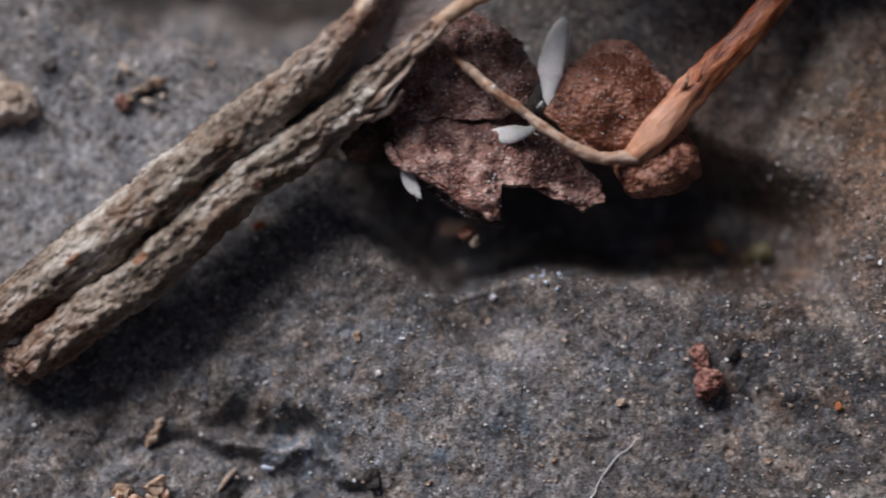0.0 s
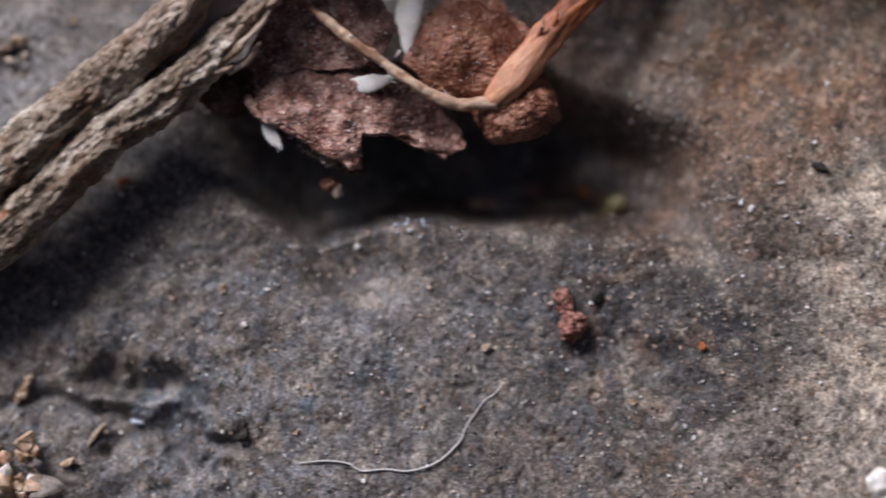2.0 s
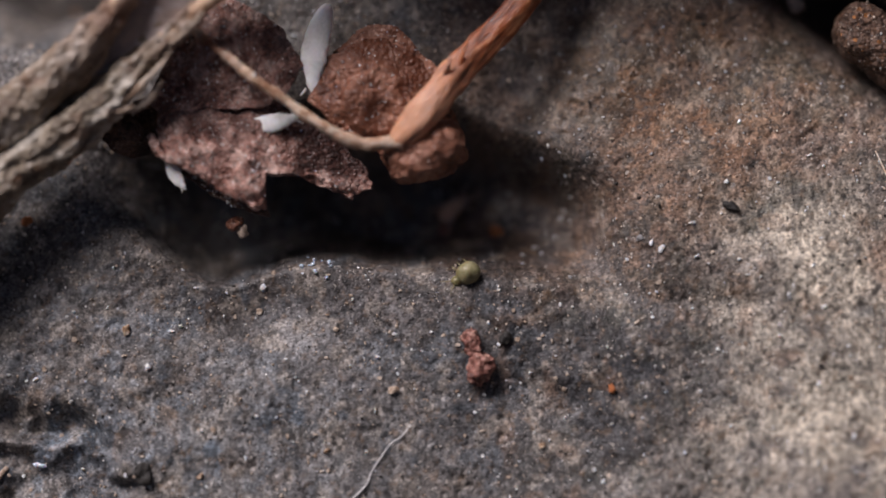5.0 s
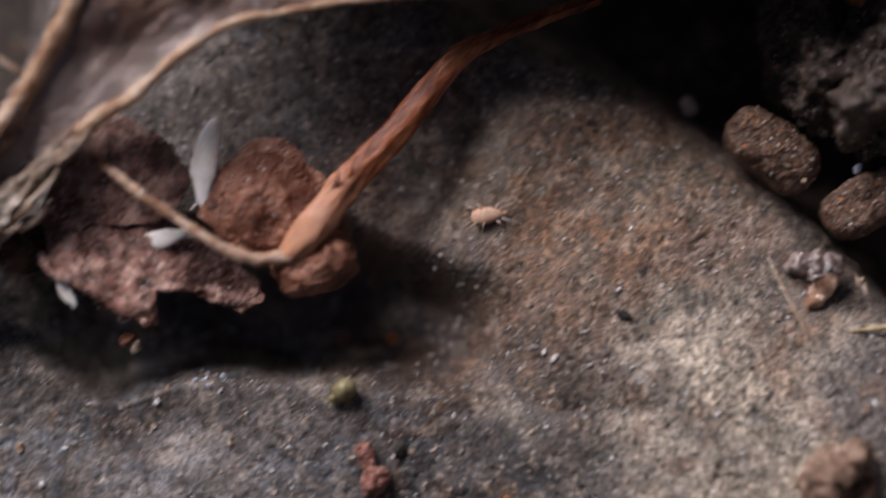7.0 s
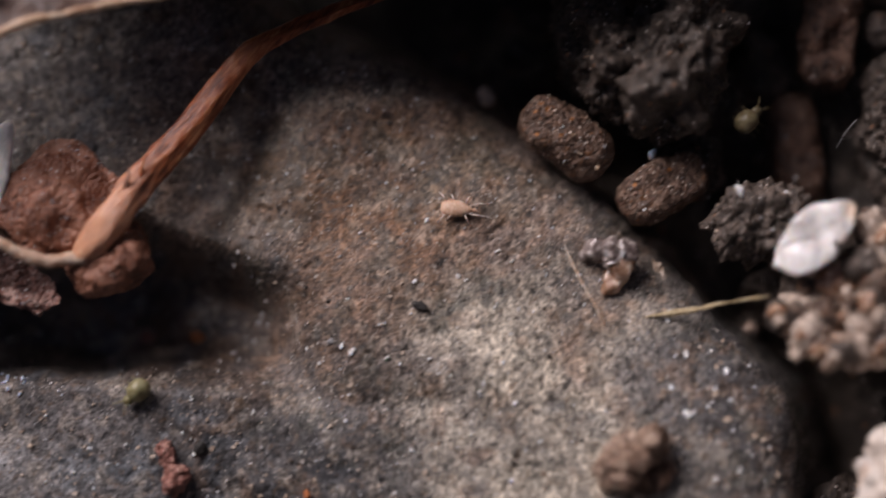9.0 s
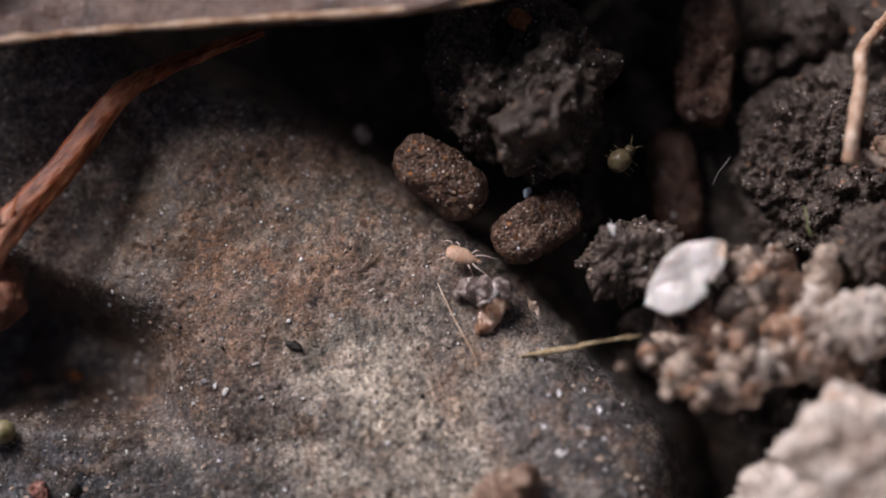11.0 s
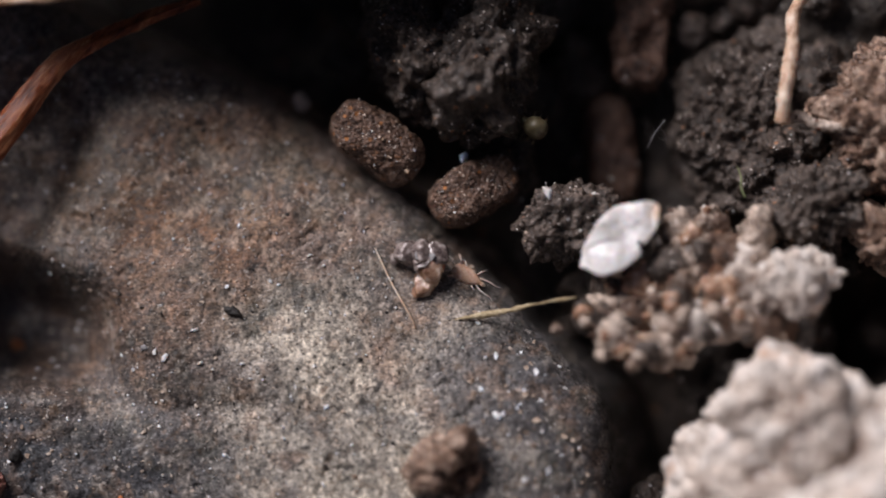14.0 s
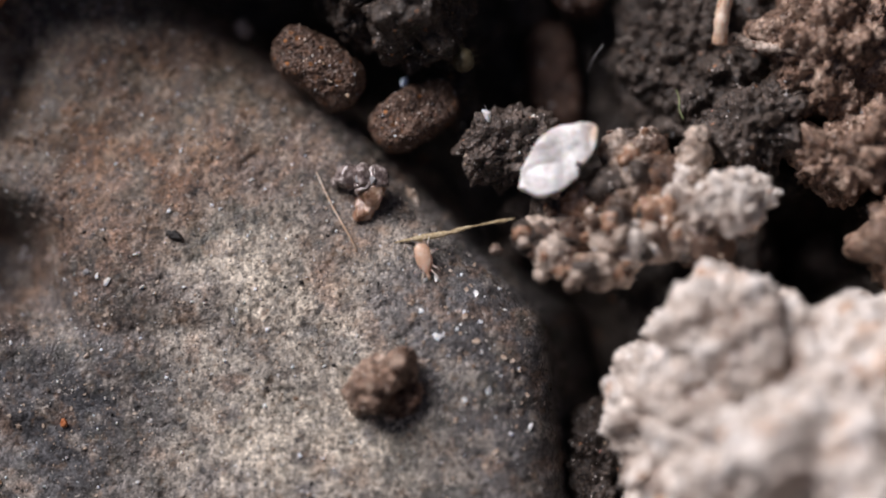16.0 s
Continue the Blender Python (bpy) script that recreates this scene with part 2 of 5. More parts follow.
def shard(size, turn=(0, 0, 0), seed=0, points=16):
    """An angular mineral grain with flat faces and slightly softened edges."""
    rng = np.random.default_rng(seed)
    bm = bmesh.new()
    d = rng.normal(size=(points, 3))
    d /= np.linalg.norm(d, axis=1)[:, None]
    for p in d * np.array(size) * rng.uniform(0.82, 1.12, (points, 1)):
        bm.verts.new(p)
    hull = bmesh.ops.convex_hull(bm, input=bm.verts)
    bmesh.ops.delete(bm, geom=[v for v in hull["geom_interior"] if isinstance(v, bmesh.types.BMVert)], context="VERTS")
    bmesh.ops.bevel(bm, geom=bm.edges[:], offset=0.09 * float(min(size)), segments=1, affect="EDGES")
    bm.verts.index_update()
    v, f = np.array([p.co[:] for p in bm.verts]), [[p.index for p in face.verts] for face in bm.faces]
    bm.free()
    return turned(v, *turn), f


def smooth_path(points, steps=8):
    p = np.asarray(points, float)
    q = np.vstack([2 * p[0] - p[1], p, 2 * p[-1] - p[-2]])
    out = []
    for i in range(1, len(q) - 2):
        for s in np.linspace(0, 1, steps, endpoint=False):
            a, b, c, d = q[i - 1], q[i], q[i + 1], q[i + 2]
            out.append(0.5 * (2 * b + (c - a) * s + (2 * a - 5 * b + 4 * c - d) * s * s + (3 * b - a - 3 * c + d) * s ** 3))
    out.append(p[-1])
    return np.array(out)


def tube(points, radii, sides=12, steps=8, seed=0, rough=0.0, rough_size=0.3, stretch=1.0, flat=1.0, ridges=0, ridge=0.0):
    """A tapered stalk along points with radii at each; rough: bark relief, drawn out along the stalk by stretch."""
    path = smooth_path(points, steps)
    r = np.interp(np.linspace(0, 1, len(path)), np.linspace(0, 1, len(radii)), radii)
    way = np.gradient(path, axis=0)
    way /= np.linalg.norm(way, axis=1)[:, None]
    up = np.array((0.0, 0.0, 1.0)) if abs(way[0][2]) < 0.9 else np.array((0.0, 1.0, 0.0))
    along = np.concatenate([[0], np.cumsum(np.linalg.norm(np.diff(path, axis=0), axis=1))])
    verts = []
    a = np.linspace(0, 2 * np.pi, sides, endpoint=False)
    for p, w, radius, s in zip(path, way, r, along):
        side = np.cross(w, up)
        side /= np.linalg.norm(side)
        up = np.cross(side, w)
        ring = radius * np.ones(sides)
        if rough:
            q = np.stack([np.cos(a) * radius, np.sin(a) * radius, np.full(sides, s / stretch)], 1)
            ring = ring + rough * layered(q / rough_size, seed, 3) + 0.5 * rough * layered(q / (rough_size * 0.3), seed + 7, 3)
        if ridges:
            ring = ring + ridge * np.cos(ridges * a + 0.6 * soft_noise(np.full((sides, 3), s * 0.7), seed))
        verts.append(p + np.outer(ring * np.cos(a), side) + np.outer(ring * np.sin(a) * flat, up))
    m = len(path)
    verts = np.vstack(verts + [path[:1] - way[:1] * r[0] * 0.4, path[-1:] + way[-1:] * r[-1] * 0.4])
    faces = [[i * sides + j, i * sides + (j + 1) % sides, (i + 1) * sides + (j + 1) % sides, (i + 1) * sides + j] for i in range(m - 1) for j in range(sides)]
    faces += [[(j + 1) % sides, j, m * sides] for j in range(sides)] + [[(m - 1) * sides + j, (m - 1) * sides + (j + 1) % sides, m * sides + 1] for j in range(sides)]
    return verts, faces


def grid_faces(rows, cols):
    i, j = np.meshgrid(np.arange(rows - 1), np.arange(cols - 1), indexing="ij")
    a = (i * cols + j).ravel()
    return np.stack([a, a + 1, a + cols + 1, a + cols], 1)


def slab(top, thick):
    """A closed sheet: top is rows x cols x 3; the underside lies thick (a number or rows x cols) below."""
    rows, cols = top.shape[:2]
    under = top.copy()
    under[:, :, 2] -= thick
    n = rows * cols
    f = grid_faces(rows, cols)
    idx = np.arange(n).reshape(rows, cols)
    rim = np.concatenate([idx[0, :], idx[1:, -1], idx[-1, -2::-1], idx[-2:0:-1, 0]])
    nxt = np.roll(rim, -1)
    return np.vstack([top.reshape(-1, 3), under.reshape(-1, 3)]), f.tolist() + (f[:, ::-1] + n).tolist() + np.stack([rim, rim + n, nxt + n, nxt], 1).tolist()


def patch(outline, res, height, seed, ragged=0.05, thick=0.08):
    """A flake: a closed outline (mm, x y) filled with rings of points; height(x, y) gives its top."""
    o = smooth_path(list(outline) + [outline[0]], 10)[:-1, :2]
    mid = o.mean(0)
    a = np.stack([o[:, 0], o[:, 1], np.zeros(len(o))], 1)
    o = o + ragged * np.stack([layered(a / 0.25, seed, 3), layered(a / 0.25, seed + 1, 3)], 1)
    shares = np.linspace(0.0, 1, res)[1:] ** 0.8
    xy = np.vstack([mid[None]] + [mid + (o - mid) * s for s in shares])
    z = height(xy[:, 0], xy[:, 1])
    k = len(o)
    edge = np.ones(len(xy))
    edge[-k:] = 0.35
    top = np.column_stack([xy, z])
    under = np.column_stack([xy, z - thick * edge])
    n = len(xy)
    f = [[0, 1 + j, 1 + (j + 1) % k] for j in range(k)]
    f += [[1 + r * k + j, 1 + (r + 1) * k + j, 1 + (r + 1) * k + (j + 1) % k, 1 + r * k + (j + 1) % k] for r in range(res - 2) for j in range(k)]
    g = [[n + i for i in q[::-1]] for q in f]
    b = 1 + (res - 2) * k
    rim = [[b + j, n + b + j, n + b + (j + 1) % k, b + (j + 1) % k] for j in range(k)]
    return np.vstack([top, under]), f + g + rim


def joined(pieces):
    verts, faces, n = [], [], 0
    for v, f in pieces:
        verts.append(np.asarray(v))
        faces += [[i + n for i in q] for q in (f if isinstance(f, list) else f.tolist())]
        n += len(v)
    return np.vstack(verts), faces


# ---- materials ----
def surface(name, colours, size=0.6, spots=None, rough=0.8, bump=0.5, bump_size=0.06, sss=0.0, sss_mm=0.15, specular=0.4, stretch=(1, 1, 1), transmission=0.0, detail=6.0, fine=0.35, sparkle=0.0, per_object=0.0, fibre=None, dusting=None, age=None, cells=None):
    """colours: three tones mixed by coarse and fine grain; size: the coarse grain in mm; spots: (colour, size in mm, share) of grains set in it."""
    m = bpy.data.materials.new(name)
    m.use_nodes = True
    nt = m.node_tree
    N, L = nt.nodes, nt.links
    b = N["Principled BSDF"]
    co = N.new("ShaderNodeTexCoord")
    mp = N.new("ShaderNodeMapping")
    mp.inputs["Scale"].default_value = stretch
    if fibre:  # grain drawn out along a direction (degrees, times)
        mp.vector_type = "TEXTURE"
        mp.inputs["Rotation"].default_value = (0, 0, radians(fibre[0]))
        mp.inputs["Scale"].default_value = (fibre[1], 1, 1)
    L.new(co.outputs["Object"], mp.inputs["Vector"])

    def noise_at(mm, det, rough_=0.6):
        t = N.new("ShaderNodeTexNoise")
        t.inputs["Scale"].default_value, t.inputs["Detail"].default_value, t.inputs["Roughness"].default_value = 1000.0 / mm, det, rough_
        L.new(mp.outputs[0], t.inputs["Vector"])
        return t

    coarse, grain = noise_at(size, detail), noise_at(bump_size, 3.0, 0.7)
    ramp = N.new("ShaderNodeValToRGB")
    stops = ramp.color_ramp.elements
    stops[0].position, stops[0].color = 0.385, (*colours[0], 1)
    stops[1].position, stops[1].color = 0.62, (*colours[2], 1)
    mid = stops.new(0.5)
    mid.color = (*colours[1], 1)
    blend = N.new("ShaderNodeMix")
    blend.data_type = "FLOAT"
    blend.inputs["Factor"].default_value = fine
    L.new(coarse.outputs["Fac"], blend.inputs[2])
    L.new(grain.outputs["Fac"], blend.inputs[3])
    last = blend.outputs[0]
    if per_object:
        info = N.new("ShaderNodeObjectInfo")
        add = N.new("ShaderNodeMath")
        add.operation, add.inputs[1].default_value = "MULTIPLY_ADD", per_object
        L.new(info.outputs["Random"], add.inputs[0])
        L.new(last, add.inputs[2])
        last = add.outputs[0]
    L.new(last, ramp.inputs[0])
    colour = ramp.outputs[0]
    rough_value = None
    for tone, mm, share in spots or []:
        vor = N.new("ShaderNodeTexVoronoi")
        vor.inputs["Scale"].default_value = 1000.0 / mm
        L.new(mp.outputs[0], vor.inputs["Vector"])
        sep = N.new("ShaderNodeSeparateColor")
        L.new(vor.outputs["Color"], sep.inputs[0])
        pick = N.new("ShaderNodeMath")
        pick.operation, pick.inputs[1].default_value = "LESS_THAN", share
        L.new(sep.outputs[0], pick.inputs[0])
        near = N.new("ShaderNodeMath")
        near.operation, near.inputs[1].default_value = "LESS_THAN", 0.38
        L.new(vor.outputs["Distance"], near.inputs[0])
        both = N.new("ShaderNodeMath")
        both.operation = "MULTIPLY"
        L.new(pick.outputs[0], both.inputs[0])
        L.new(near.outputs[0], both.inputs[1])
        mix = N.new("ShaderNodeMix")
        mix.data_type = "RGBA"
        L.new(both.outputs[0], mix.inputs["Factor"])
        L.new(colour, mix.inputs[6])
        mix.inputs[7].default_value = (*tone, 1)
        colour = mix.outputs[2]
    for tone, mm, cut, share in dusting or []:  # irregular specks: colour, size in mm, how rare, how dense
        speck = N.new("ShaderNodeTexNoise")
        speck.inputs["Scale"].default_value, speck.inputs["Detail"].default_value, speck.inputs["Roughness"].default_value = 1000.0 / mm, 5.0, 0.75
        L.new(co.outputs["Object"], speck.inputs["Vector"])
        sharp = N.new("ShaderNodeMapRange")
        sharp.inputs["From Min"].default_value, sharp.inputs["From Max"].default_value, sharp.inputs["To Max"].default_value = cut, cut + 0.05, share
        L.new(speck.outputs["Fac"], sharp.inputs["Value"])
        mix = N.new("ShaderNodeMix")
        mix.data_type = "RGBA"
        L.new(sharp.outputs[0], mix.inputs["Factor"])
        L.new(colour, mix.inputs[6])
        mix.inputs[7].default_value = (*tone, 1)
        colour = mix.outputs[2]
    if age:  # fades to a second colour where the mesh's "age" is 1
        old = N.new("ShaderNodeAttribute")
        old.attribute_name = "age"
        mix = N.new("ShaderNodeMix")
        mix.data_type = "RGBA"
        L.new(old.outputs["Fac"], mix.inputs["Factor"])
        L.new(colour, mix.inputs[6])
        tinted = N.new("ShaderNodeMix")
        tinted.data_type, tinted.blend_type = "RGBA", "MULTIPLY"
        tinted.inputs["Factor"].default_value = 0.3
        tinted.inputs[6].default_value = (*age, 1)
        L.new(colour, tinted.inputs[7])
        L.new(tinted.outputs[2], mix.inputs[7])
        colour = mix.outputs[2]
    granule = None
    if cells:  # crisp granules: (size in mm, how far their tones differ)
        granule = N.new("ShaderNodeTexVoronoi")
        granule.inputs["Scale"].default_value = 1000.0 / cells[0]
        L.new(mp.outputs[0], granule.inputs["Vector"])
        tint = N.new("ShaderNodeSeparateColor")
        L.new(granule.outputs["Color"], tint.inputs[0])
        span = N.new("ShaderNodeMapRange")
        span.inputs["To Min"].default_value, span.inputs["To Max"].default_value = 1.0 - cells[1], 1.0 + 1.1 * cells[1]
        L.new(tint.outputs[1], span.inputs["Value"])
        grown = N.new("ShaderNodeVectorMath")
        grown.operation = "SCALE"
        L.new(colour, grown.inputs[0])
        L.new(span.outputs[0], grown.inputs["Scale"])
        colour = grown.outputs[0]
    L.new(colour, b.inputs["Base Color"])
    if sparkle:
        vary = N.new("ShaderNodeMapRange")
        vary.inputs["From Min"].default_value, vary.inputs["From Max"].default_value = 0.45, 0.6
        vary.inputs["To Min"].default_value, vary.inputs["To Max"].default_value = rough, max(0.12, rough - sparkle)
        L.new(grain.outputs["Fac"], vary.inputs["Value"])
        L.new(vary.outputs[0], b.inputs["Roughness"])
    else:
        b.inputs["Roughness"].default_value = rough
    b.inputs["Specular IOR Level"].default_value = specular
    b.inputs["Transmission Weight"].default_value = transmission
    if sss:
        b.inputs["Subsurface Weight"].default_value = sss
        b.inputs["Subsurface Radius"].default_value = (1.0, 0.6, 0.4)
        b.inputs["Subsurface Scale"].default_value = sss_mm * MM
    if bump:
        bp = N.new("ShaderNodeBump")
        bp.inputs["Strength"].default_value, bp.inputs["Distance"].default_value = bump, 0.5 * bump_size * MM
        L.new(grain.outputs["Fac"], bp.inputs["Height"])
        normal = bp.outputs[0]
        if granule:
            raised = N.new("ShaderNodeBump")
            raised.invert = True
            raised.inputs["Strength"].default_value, raised.inputs["Distance"].default_value = 0.9, 0.45 * cells[0] * MM
            L.new(granule.outputs["Distance"], raised.inputs["Height"])
            L.new(normal, raised.inputs["Normal"])
            normal = raised.outputs[0]
        L.new(normal, b.inputs["Normal"])
    return m


def stone_surface():
    m = bpy.data.materials.new("weathered_stone")
    m.use_nodes = True
    N, L = m.node_tree.nodes, m.node_tree.links
    b = N["Principled BSDF"]
    co = N.new("ShaderNodeTexCoord")
    tone = N.new("ShaderNodeAttribute")
    tone.attribute_name = "tone"

    def noise_at(mm, det, rough_=0.65):
        t = N.new("ShaderNodeTexNoise")
        t.inputs["Scale"].default_value, t.inputs["Detail"].default_value, t.inputs["Roughness"].default_value = 1000.0 / mm, det, rough_
        L.new(co.outputs["Object"], t.inputs["Vector"])
        return t

    def ranged(source, a, b_, lo, hi):
        r = N.new("ShaderNodeMapRange")
        for key, value in zip(("From Min", "From Max", "To Min", "To Max"), (a, b_, lo, hi)):
            r.inputs[key].default_value = value
        L.new(source, r.inputs["Value"])
        return r.outputs[0]

    def mixed(a, factor, tone_):
        mx = N.new("ShaderNodeMix")
        mx.data_type = "RGBA"
        L.new(factor, mx.inputs["Factor"])
        L.new(a, mx.inputs[6])
        mx.inputs[7].default_value = (*tone_, 1)
        return mx.outputs[2]

    grain, dust, pits = noise_at(0.045, 4), noise_at(0.10, 5, 0.75), noise_at(0.075, 3)
    scaled = N.new("ShaderNodeVectorMath")
    scaled.operation = "SCALE"
    L.new(tone.outputs["Color"], scaled.inputs[0])
    def cells_at(mm, lo, hi):
        cell = N.new("ShaderNodeTexVoronoi")
        cell.inputs["Scale"].default_value = 1000.0 / mm
        L.new(co.outputs["Object"], cell.inputs["Vector"])
        parts = N.new("ShaderNodeSeparateColor")
        L.new(cell.outputs["Color"], parts.inputs[0])
        return cell, ranged(parts.outputs[1], 0.0, 1.0, lo, hi)

    def times(p, q):
        mul = N.new("ShaderNodeMath")
        mul.operation = "MULTIPLY"
        L.new(p, mul.inputs[0])
        L.new(q, mul.inputs[1])
        return mul.outputs[0]

    fine_cell, fine_tone = cells_at(0.042, 0.52, 1.65)
    wide_cell, wide_tone = cells_at(0.10, 0.78, 1.26)
    L.new(times(times(ranged(grain.outputs["Fac"], 0.37, 0.63, 0.62, 1.45), fine_tone), wide_tone), scaled.inputs["Scale"])
    hue, wet = noise_at(0.14, 4, 0.7), noise_at(0.5, 3)
    colour = mixed(scaled.outputs[0], ranged(hue.outputs["Fac"], 0.55, 0.66, 0.0, 0.42), (0.25, 0.16, 0.095))
    colour = mixed(colour, ranged(hue.outputs["Fac"], 0.45, 0.33, 0.0, 0.36), (0.100, 0.112, 0.118))
    colour = mixed(colour, ranged(pits.outputs["Fac"], 0.60, 0.65, 0.0, 0.85), (0.022, 0.018, 0.016))
    colour = mixed(colour, ranged(dust.outputs["Fac"], 0.61, 0.66, 0.0, 0.85), (0.58, 0.53, 0.47))
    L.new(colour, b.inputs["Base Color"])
    gloss = N.new("ShaderNodeMath")
    gloss.operation = "ADD"
    L.new(ranged(dust.outputs["Fac"], 0.42, 0.60, 0.22, 0.66), gloss.inputs[0])
    L.new(ranged(wet.outputs["Fac"], 0.4, 0.6, 0.0, 0.22), gloss.inputs[1])
    L.new(gloss.outputs[0], b.inputs["Roughness"])
    b.inputs["Specular IOR Level"].default_value = 0.45
    bp = N.new("ShaderNodeBump")
    bp.inputs["Strength"].default_value, bp.inputs["Distance"].default_value = 0.6, 0.02 * MM
    L.new(grain.outputs["Fac"], bp.inputs["Height"])
    raised = N.new("ShaderNodeBump")
    raised.invert = True
    raised.inputs["Strength"].default_value, raised.inputs["Distance"].default_value = 0.5, 0.014 * MM
    L.new(fine_cell.outputs["Distance"], raised.inputs["Height"])
    L.new(bp.outputs[0], raised.inputs["Normal"])
    L.new(raised.outputs[0], b.inputs["Normal"])
    return m


STONE = stone_surface()
PEBBLE = surface("grey_pebble", [(0.07, 0.068, 0.072), (0.20, 0.185, 0.175), (0.36, 0.32, 0.275)], 0.4, rough=0.7, bump=0.9, bump_size=0.05)
SOIL = surface("damp_soil", [(0.012, 0.009, 0.007), (0.035, 0.027, 0.021), (0.09, 0.07, 0.055)], 0.5, [((0.5, 0.46, 0.42), 0.06, 0.03), ((0.28, 0.12, 0.05), 0.12, 0.03)], rough=0.75, bump=1.0, bump_size=0.05, sparkle=0.5, fine=0.5, dusting=[((0.60, 0.55, 0.50), 0.06, 0.625, 0.8), ((0.015, 0.01, 0.008), 0.12, 0.575, 0.8)], cells=(0.07, 0.5))
CLOD = surface("dark_clod", [(0.013, 0.009, 0.007), (0.043, 0.032, 0.025), (0.125, 0.096, 0.078)], 0.30, [((0.55, 0.5, 0.45), 0.04, 0.04), ((0.25, 0.12, 0.06), 0.08, 0.02)], rough=0.5, bump=1.0, bump_size=0.035, sparkle=0.35, fine=0.55, per_object=0.08, dusting=[((0.60, 0.55, 0.50), 0.05, 0.62, 0.8), ((0.015, 0.01, 0.008), 0.10, 0.575, 0.85)], cells=(0.05, 0.6))
PELLET = surface("brown_pellet", [(0.035, 0.018, 0.012), (0.115, 0.067, 0.045), (0.24, 0.16, 0.115)], 0.22, [((0.5, 0.42, 0.34), 0.045, 0.06), ((0.30, 0.12, 0.035), 0.08, 0.05)], rough=0.6, bump=1.0, bump_size=0.05, sparkle=0.35, fine=0.55, dusting=[((0.60, 0.53, 0.46), 0.06, 0.60, 0.85), ((0.26, 0.11, 0.04), 0.16, 0.58, 0.6), ((0.015, 0.01, 0.008), 0.10, 0.59, 0.8)], cells=(0.055, 0.45))
PALE_CLOD = surface("pale_clod", [(0.20, 0.125, 0.09), (0.68, 0.60, 0.52), (0.92, 0.88, 0.83)], 0.55, [((0.85, 0.8, 0.74), 0.16, 0.10)], rough=0.7, bump=1.0, bump_size=0.06, sparkle=0.3, fine=0.35, dusting=[((0.90, 0.86, 0.80), 0.09, 0.60, 0.8), ((0.055, 0.028, 0.02), 0.35, 0.60, 0.8), ((0.74, 0.42, 0.23), 0.7, 0.57, 0.6), ((0.42, 0.42, 0.45), 0.8, 0.58, 0.5)], cells=(0.09, 0.2))
BEAD = surface("tan_granule", [(0.035, 0.020, 0.014), (0.185, 0.125, 0.090), (0.52, 0.42, 0.34)], 0.24, [((0.2, 0.07, 0.04), 0.12, 0.05)], rough=0.36, bump=0.9, bump_size=0.05, sparkle=0.35, per_object=0.2, dusting=[((0.66, 0.60, 0.54), 0.07, 0.585, 0.85), ((0.02, 0.012, 0.009), 0.12, 0.585, 0.8)], cells=(0.08, 0.4))
QUARTZ = surface("milky_quartz", [(0.55, 0.53, 0.51), (0.80, 0.78, 0.76), (0.95, 0.94, 0.93)], 0.30, None, rough=0.26, bump=0.6, bump_size=0.12, sss=0.4, sss_mm=0.12, specular=0.6, age=(0.62, 0.36, 0.17))
CRYSTAL = surface("amber_crystal", [(0.20, 0.10, 0.055), (0.46, 0.285, 0.19), (0.76, 0.60, 0.48)], 0.22, rough=0.14, bump=0.4, bump_size=0.12, sss=0.35, sss_mm=0.1, specular=0.7, transmission=0.05)
SMOKY = surface("smoky_crystal", [(0.07, 0.048, 0.044), (0.25, 0.195, 0.175), (0.60, 0.54, 0.50)], 0.12, rough=0.10, bump=0.6, bump_size=0.08, specular=0.9, transmission=0.15)
BARK = surface("grey_bark", [(0.055, 0.032, 0.018), (0.300, 0.245, 0.180), (0.64, 0.60, 0.53)], 0.45, [((0.34, 0.16, 0.08), 0.14, 0.03)], rough=0.5, bump=0.9, bump_size=0.055, fine=0.35, fibre=(39, 2.6), sparkle=0.25, dusting=[((0.165, 0.085, 0.042), 1.1, 0.54, 0.7), ((0.60, 0.57, 0.52), 0.06, 0.61, 0.8), ((0.02, 0.013, 0.010), 0.12, 0.60, 0.8)], age=(0.30, 0.10, 0.05), cells=(0.04, 0.22))
BLADE = surface("dead_leaf", [(0.030, 0.014, 0.010), (0.100, 0.050, 0.033), (0.22, 0.14, 0.105)], 0.6, [((0.05, 0.03, 0.02), 0.3, 0.06)], rough=0.42, bump=0.9, bump_size=0.09, sparkle=0.2, fine=0.4, dusting=[((0.34, 0.31, 0.325), 0.35, 0.60, 0.6), ((0.03, 0.018, 0.015), 0.30, 0.60, 0.7)], age=(1.0, 0.92, 0.88))
MARGIN = surface("pale_leaf_margin", [(0.28, 0.13, 0.065), (0.56, 0.385, 0.25), (0.80, 0.68, 0.55)], 0.5, rough=0.42, bump=0.6, bump_size=0.06, sss=0.2, sss_mm=0.1, dusting=[((0.25, 0.12, 0.06), 0.5, 0.59, 0.5)])
BRACT = surface("red_brown_scale", [(0.075, 0.027, 0.020), (0.34, 0.170, 0.130), (0.64, 0.45, 0.38)], 0.32, [((0.5, 0.44, 0.4), 0.05, 0.06)], rough=0.42, bump=1.0, bump_size=0.07, sparkle=0.34, dusting=[((0.76, 0.72, 0.68), 0.05, 0.585, 0.9), ((0.03, 0.012, 0.01), 0.22, 0.59, 0.6)], age=(0.07, 0.035, 0.03), cells=(0.05, 0.4))
